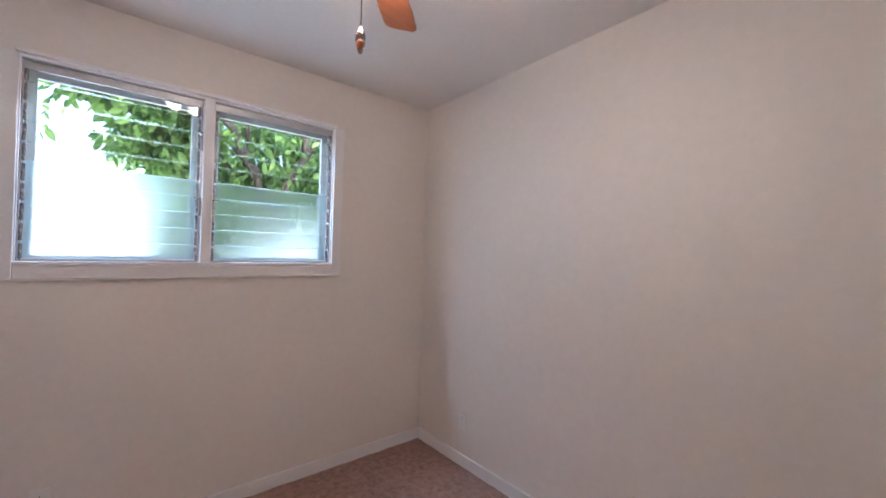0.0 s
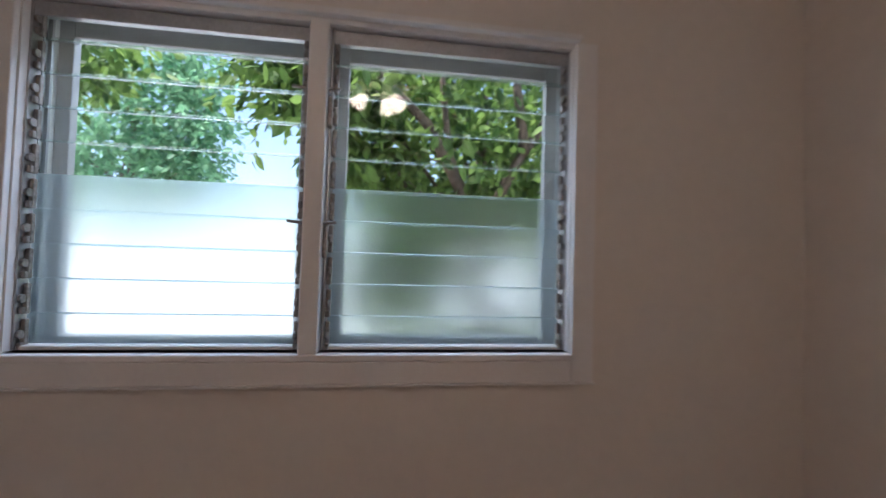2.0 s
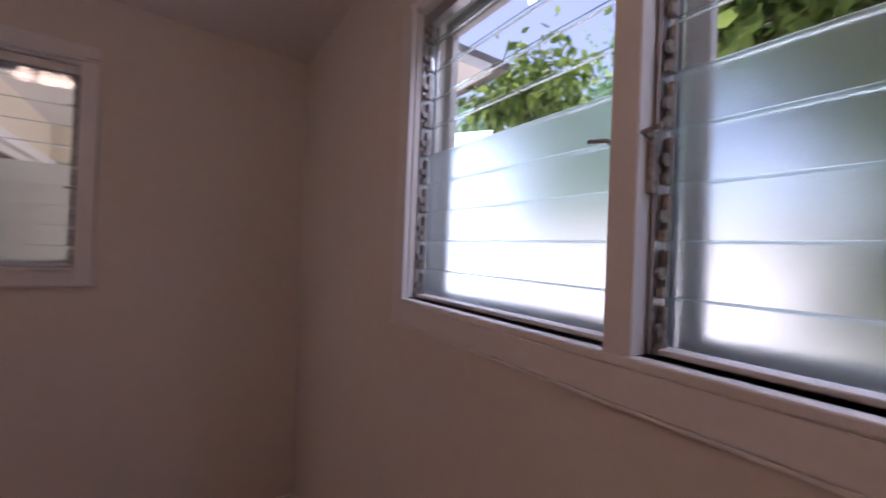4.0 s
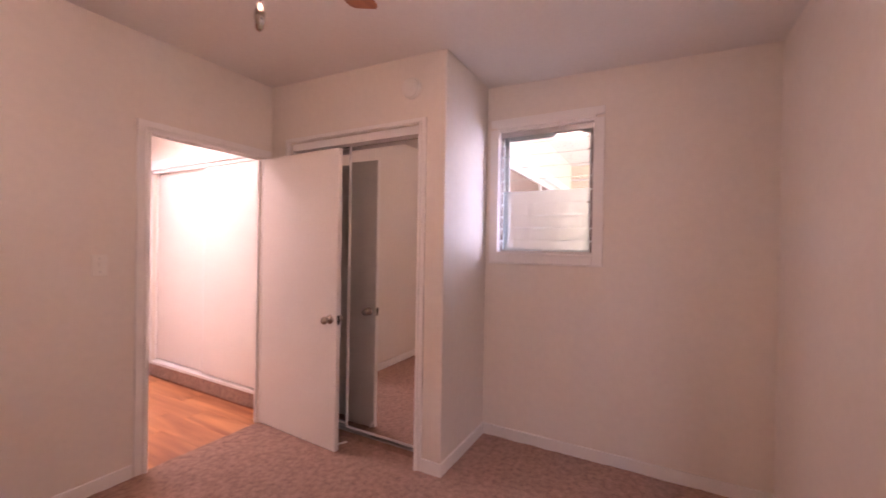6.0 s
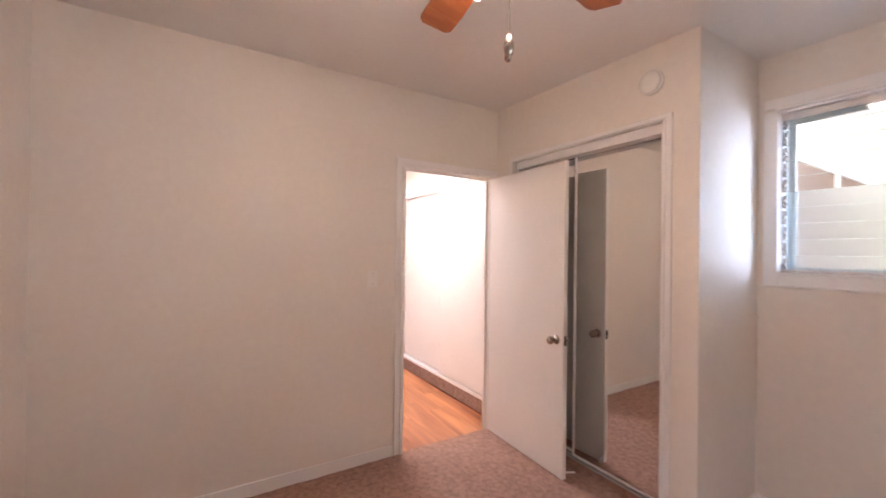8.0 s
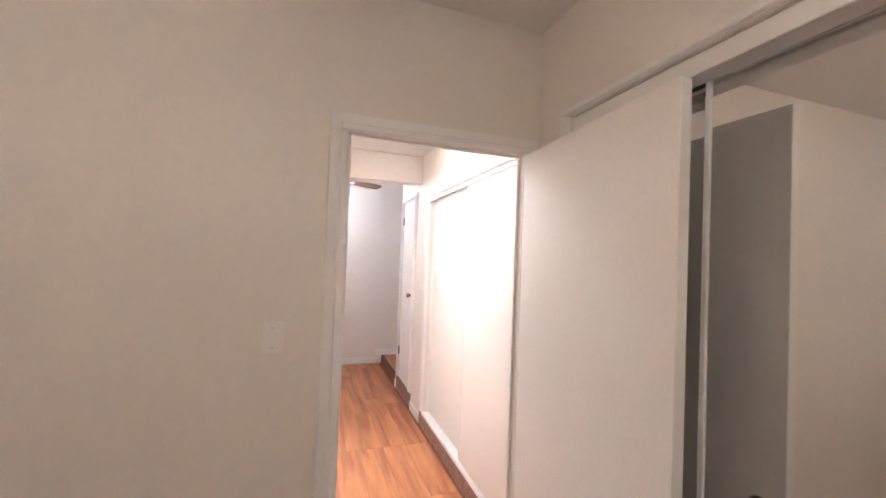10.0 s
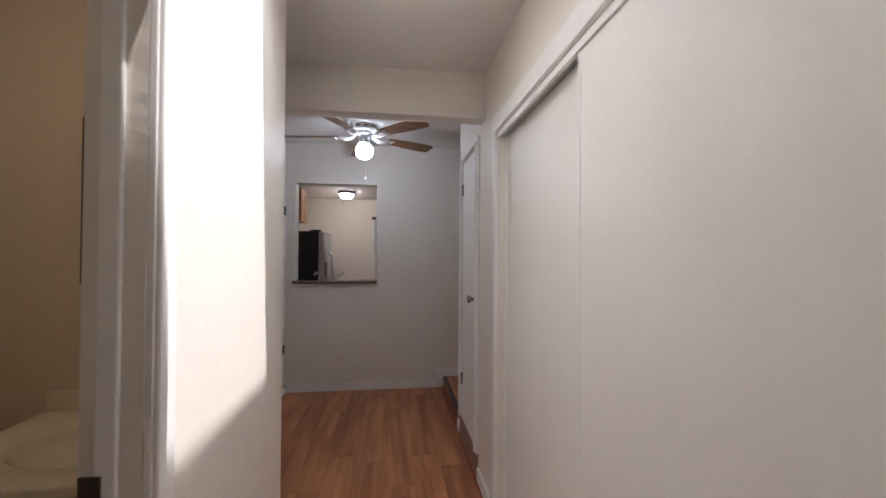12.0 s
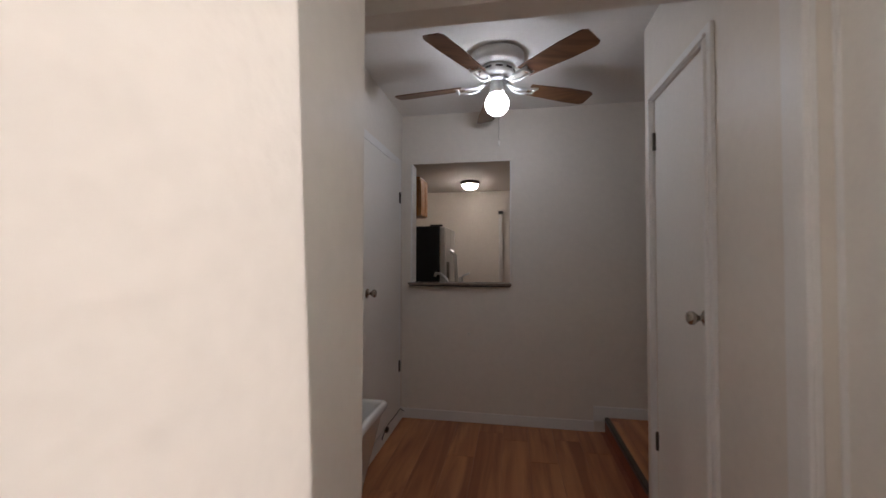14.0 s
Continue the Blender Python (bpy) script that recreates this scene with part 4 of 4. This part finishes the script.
counter = thing("kitchen_counter", (1.0, -4.55, 0), "oak base cabinet run under the pass-through", "cabinet")
part("body", box(B(), 0.2, 2.2, -4.86, Y_FAR - 0.125, 0.0, 0.87, 0.003), M_OAK, counter)
solid("worktop", box(B(), 0.18, 2.22, -4.89, Y_FAR - 0.125, 0.872, 0.91, 0.006), M_GRANITE, "speckled brown granite kitchen worktop", "worktop")
fk = thing("kitchen_faucet", (1.25, -4.38, 0.91), "chrome kitchen faucet with a lever", "faucet")
part("spout", tube(B(), [(1.20, -4.40, 0.91), (1.20, -4.40, 1.13), (1.23, -4.41, 1.19), (1.29, -4.42, 1.235), (1.335, -4.43, 1.24), (1.345, -4.43, 1.21)], 0.014, 10), M_STEEL, fk)
part("base", lathe(B(), [(0.03, 0.91), (0.03, 0.93), (0.02, 0.95)], (1.20, -4.40, 0)), M_STEEL, fk)
fs = thing("sink_lever", (1.10, -4.38, 0.91), "chrome single lever valve beside the faucet", "faucet lever")
part("body", lathe(B(), [(0.026, 0.91), (0.024, 1.10), (0.022, 1.19), (0.012, 1.21)], (1.10, -4.40, 0)), M_STEEL, fs)
part("lever", tube(B(), [(1.10, -4.40, 1.19), (1.07, -4.40, 1.225), (1.02, -4.40, 1.245)], 0.008, 8), M_STEEL, fs)
kl = thing("kitchen_ceiling_light", (1.215, -6.3, 2.45), "lit flush dome ceiling light with a bronze rim", "ceiling light")
part("rim", lathe(B(), [(0.125, 2.45), (0.140, 2.438), (0.136, 2.415), (0.118, 2.405)], (1.215, -6.3, 0), seg=32), M_BRONZE, kl)
part("dome", lathe(B(), [(0.116, 2.408), (0.104, 2.372), (0.072, 2.345), (0.034, 2.333), (0.010, 2.331)], (1.215, -6.3, 0), seg=32), M_DOME, kl, "lit frosted glass dome")
bl = thing("window_blind", (0.815, -7.1, 1.5), "narrow stacked white slatted blind with a dark headrail", "blind")
part("headrail", box(B(), 0.78, 0.85, -7.125, -7.06, 2.08, 2.12, 0.003), M_DARK, bl)
for k in range(48):
    part("slat", box(B(), 0.787, 0.845, -7.115, -7.065, 1.02 + 0.022 * k, 1.0405 + 0.022 * k), M_TRIM, bl)

# ---- sunroom beyond the small window ----
SW, SY = -5.5, 1.25
solid("sunroom_floor", box(B(), SW, XW - 0.12, SY, 4.7, -0.05, 0.0), M_GROUND, "pale sunroom floor", "floor", "structure")
bm = wall_boxes(B(), "y", SY - 0.12, SY, SW, XW - 0.12, 0, 3.0, [(-5.0, -1.2, 0.75, 2.34)])
solid("wall_sunroom_south", bm, M_SOFFIT, "cream sunroom wall with a wide sliding window", "wall", "structure")
solid("wall_sunroom_west", wall_boxes(B(), "x", SW - 0.1, SW, SY, 4.7, 0, 3.0), M_SOFFIT, "cream far sunroom wall", "wall", "structure")
solid("ceiling_sunroom", box(B(), SW, XW - 0.12, SY, 4.7, 2.92, 3.0), M_CEIL, "white sunroom ceiling", "ceiling", "structure")
solid("trim_sunroom", box(B(), SW, SW + 0.02, SY, 4.7, 2.64, 2.67, 0.003), M_TRIM, "thin white trim line on the sunroom wall", "trim", "structure")
solid("trim_sunroom", box(B(), SW, SW + 0.03, SY, 4.7, 2.40, 2.45, 0.003), M_ALU, "grey trim rail on the sunroom wall", "trim", "structure")
w3 = thing("window_3", (-3.1, SY, 0.75), "wide white framed sliding window in the sunroom", "window", kind="structure")
part("head_trim", box(B(), -5.45, -0.9, SY, SY + 0.07, 2.34, 2.44, 0.006), M_TRIM, w3)
part("frame_rail", box(B(), -5.0, -1.2, SY - 0.07, SY - 0.01, 2.27, 2.339, 0.003), M_TRIM, w3)
for x in (-5.0, -3.44, -1.26):
    part("stile", box(B(), x, x + 0.07, SY - 0.07, SY - 0.01, 0.75, 2.27, 0.003), M_TRIM, w3)
for a, b in ((-4.93, -3.44), (-3.37, -1.26)):
    part("screen", box(B(), a, b, SY - 0.05, SY - 0.04, 0.75, 2.27), M_SCREEN, w3, "dull brown screen")
solid("roof_sunroom", box(B(), SW - 0.1, XW - 0.12, SY - 0.12, 4.9, 3.0, 3.06), M_ROOF, "low grey sunroom roof", "roof", "structure")

# ---- outdoors ----
solid("ground", box(B(), -90, 90, -90, 90, -0.35, -0.25), M_GROUND, "pale concrete yard", "ground", "structure")


def leaf_cloud(bm, c, r, n, size, rng, droop=0.5):
    """n folded leaves in twigs scattered round c, thinning out towards the radii r."""
    left = n
    while left > 0:
        q = Vector([rng.gauss(0, 0.52) * k for k in r]) + Vector(c)
        run = Vector((rng.uniform(-1, 1), rng.uniform(-1, 1), rng.uniform(-0.8, 0.4))).normalized()
        m = min(left, rng.randint(4, 9))
        left -= m
        for i in range(m):
            p = q + run * (i * size * 0.45) + Vector([rng.uniform(-0.25, 0.25) * size for _ in range(3)])
            s = size * rng.uniform(0.6, 1.25)
            d = (run * 0.7 + Vector((rng.uniform(-1, 1), rng.uniform(-1, 1), rng.uniform(-1, 0.6) - droop))).normalized()
            u = d.cross(Vector((rng.uniform(-1, 1), rng.uniform(-1, 1), rng.uniform(-1, 1)))).normalized()
            nrm = d.cross(u)
            m0, m1, m2, m3 = 0.3, 0.24, 0.65, 0.2
            pts = [p, p + d * s * m0 + u * s * m1 + nrm * s * 0.05, p + d * s * m2 + u * s * m3 + nrm * s * 0.04, p + d * s,
                   p + d * s * m2 - u * s * m3 + nrm * s * 0.04, p + d * s * m0 - u * s * m1 + nrm * s * 0.05]
            v = [bm.verts.new(x) for x in pts]
            bm.faces.new((v[0], v[1], v[2], v[3]))
            bm.faces.new((v[0], v[3], v[4], v[5]))


def tree(name, base, h, clusters, n, size, mat, label, seed, trunk_r=0.09):
    rng = random.Random(seed)
    t = thing(name, base, label, "tree")
    bm = B()
    top = Vector(base) + Vector((0, 0, h))
    tube(bm, [base, Vector(base) + Vector((0.05, 0, h * 0.35)), Vector(base) + Vector((-0.03, 0.05, h * 0.7)), top], trunk_r, 10, trunk_r * 0.4)
    for c, r in clusters:
        s = Vector(base) + Vector((0, 0, h * rng.uniform(0.35, 0.75)))
        mid = (s + Vector(c)) / 2 + Vector((rng.uniform(-0.1, 0.1), rng.uniform(-0.1, 0.1), 0.15))
        tube(bm, [s, mid, c], min(trunk_r * 0.45, 0.045 / max(0.6, (Vector(c) - s).length)), 7, 0.004)
        for _ in range(4):
            e = Vector(c) + Vector([rng.uniform(-1, 1) * q * 0.8 for q in r])
            tube(bm, [mid, (mid + e) / 2 + Vector((0, 0, 0.08)), e], 0.008, 5, 0.002)
    part("trunk", bm, M_BARK, t, "grey-brown trunk and limbs")
    bm = B()
    for c, r in clusters:
        leaf_cloud(bm, c, r, n, size, rng)
    o = part("crown", bm, mat, t, "dense green leaves")
    return t


near = [((2.4, 5.3, 2.5), (0.8, 0.5, 0.6)), ((1.7, 5.2, 2.75), (0.7, 0.5, 0.55)), ((3.2, 5.5, 2.4), (0.8, 0.6, 0.8)),
        ((2.7, 5.7, 3.3), (1.0, 0.7, 0.6)), ((1.6, 5.9, 3.5), (0.9, 0.7, 0.5)), ((3.6, 6.2, 3.4), (1.0, 0.8, 0.8)),
        ((1.15, 5.0, 2.75), (0.32, 0.3, 0.30)), ((0.85, 5.3, 3.2), (0.5, 0.4, 0.25)), ((2.3, 5.5, 2.15), (0.7, 0.4, 0.3)), ((3.9, 5.8, 2.0), (0.7, 0.6, 0.7)),
        ((1.25, 5.5, 2.4), (0.35, 0.3, 0.2)), ((1.38, 5.2, 1.5), (0.25, 0.3, 0.5)), ((0.82, 5.05, 2.85), (0.32, 0.3, 0.27)), ((3.05, 5.2, 1.65), (0.5, 0.4, 0.5)), ((1.66, 5.15, 1.55), (0.32, 0.3, 0.55)), ((2.3, 5.4, 0.9), (0.8, 0.4, 0.3))]
near_tree = tree("tree", (2.3, 5.7, -0.25), 3.4, near, 900, 0.115, M_LEAF, "broad-leaved green tree just outside the bedroom window", 5, 0.10)
tree("tree", (-1.35, 5.7, -0.25), 3.3, [((-1.1, 5.4, 3.05), (0.5, 0.4, 0.25)), ((-1.5, 5.8, 3.3), (0.5, 0.4, 0.3))], 900, 0.115, M_LEAF, "slender young broad-leaved tree near the house corner", 12, 0.04)
bm = B()
for way in ([(2.25, 5.6, 0.6), (2.1, 5.1, 1.7), (1.85, 4.85, 2.4), (1.75, 4.8, 3.2)], [(2.1, 5.1, 1.7), (2.35, 4.85, 2.3), (2.75, 4.8, 2.9), (2.9, 4.9, 3.5)],
            [(1.95, 4.9, 2.1), (1.7, 4.8, 2.5), (1.3, 4.85, 2.9), (0.9, 4.9, 3.2)], [(2.4, 4.85, 2.35), (2.3, 4.75, 2.8), (2.35, 4.8, 3.4)],
            [(2.3, 5.6, 0.9), (2.9, 5.2, 1.8), (3.3, 5.0, 2.6), (3.4, 5.0, 3.3)]):
    tube(bm, way, 0.045, 8, 0.014)
part("limb", bm, M_BARK, near_tree, "bare grey-brown limbs among the leaves")
far = [((-1.7, 8.6, 3.1), (0.6, 0.6, 0.8)), ((-2.6, 8.8, 3.4), (1.0, 0.7, 1.2)), ((-1.9, 9.0, 4.4), (0.9, 0.6, 0.8)),
       ((-3.8, 9.0, 3.1), (1.2, 0.7, 1.2)), ((-5.2, 9.2, 3.2), (1.3, 0.7, 1.2)), ((-6.8, 9.2, 4.8), (1.3, 0.8, 0.9))]
tree("tree", (-2.6, 8.9, -0.25), 4.0, far, 2600, 0.12, M_LEAF2, "feathery light green tree beyond the yard", 8, 0.09)
east = [((4.6, 8.4, 2.6), (1.4, 0.7, 1.2)), ((6.4, 8.8, 3.0), (1.4, 0.8, 1.3)), ((3.0, 8.8, 3.9), (1.4, 0.7, 0.9)), ((2.2, 9.0, 2.5), (1.1, 0.6, 0.8))]
tree("tree", (4.4, 8.8, -0.25), 4.0, east, 2600, 0.12, M_LEAF, "dense dark green tree behind the garden", 9, 0.10)

# ---- floor planks, last ----


def planks(parent, x0, x1, y0, y1, z, w, length, seed):
    rng = random.Random(seed)
    meshes = {}
    x = x0
    while x < x1 - 0.01:
        ww = min(w, x1 - x)
        y = y1 + rng.uniform(0, length)
        while y > y0:
            a, b = max(y - length, y0), min(y, y1)
            y -= length
            if b - a < 0.03:
                continue
            key = (round(ww, 3), round(b - a, 3))
            if key not in meshes:
                meshes[key] = mesh_of("plank", box(B(), 0.0006, ww - 0.0006, 0.0006, b - a - 0.0006, -0.008, 0, 0.0012), M_FLOOR)
            o = new("plank", meshes[key])
            o.parent = parent
            o.location = (x, a, z)
        x += ww


planks(floor_wood, -0.05, HALL_E, HALL_END, -0.008, 0.0, 0.19, 1.22, 3)
planks(floor_wood, -0.05, X_DE, Y_FAR, HALL_END, 0.0, 0.19, 1.22, 4)
planks(floor_wood, HALL_E + 0.0, 2.5, HALL_END + 0.1, -0.11, 0.0, 0.19, 1.22, 6)
planks(landing, -1.7, XH - 0.035, Y_FAR, -3.15, LANDING, 0.19, 1.0, 7)
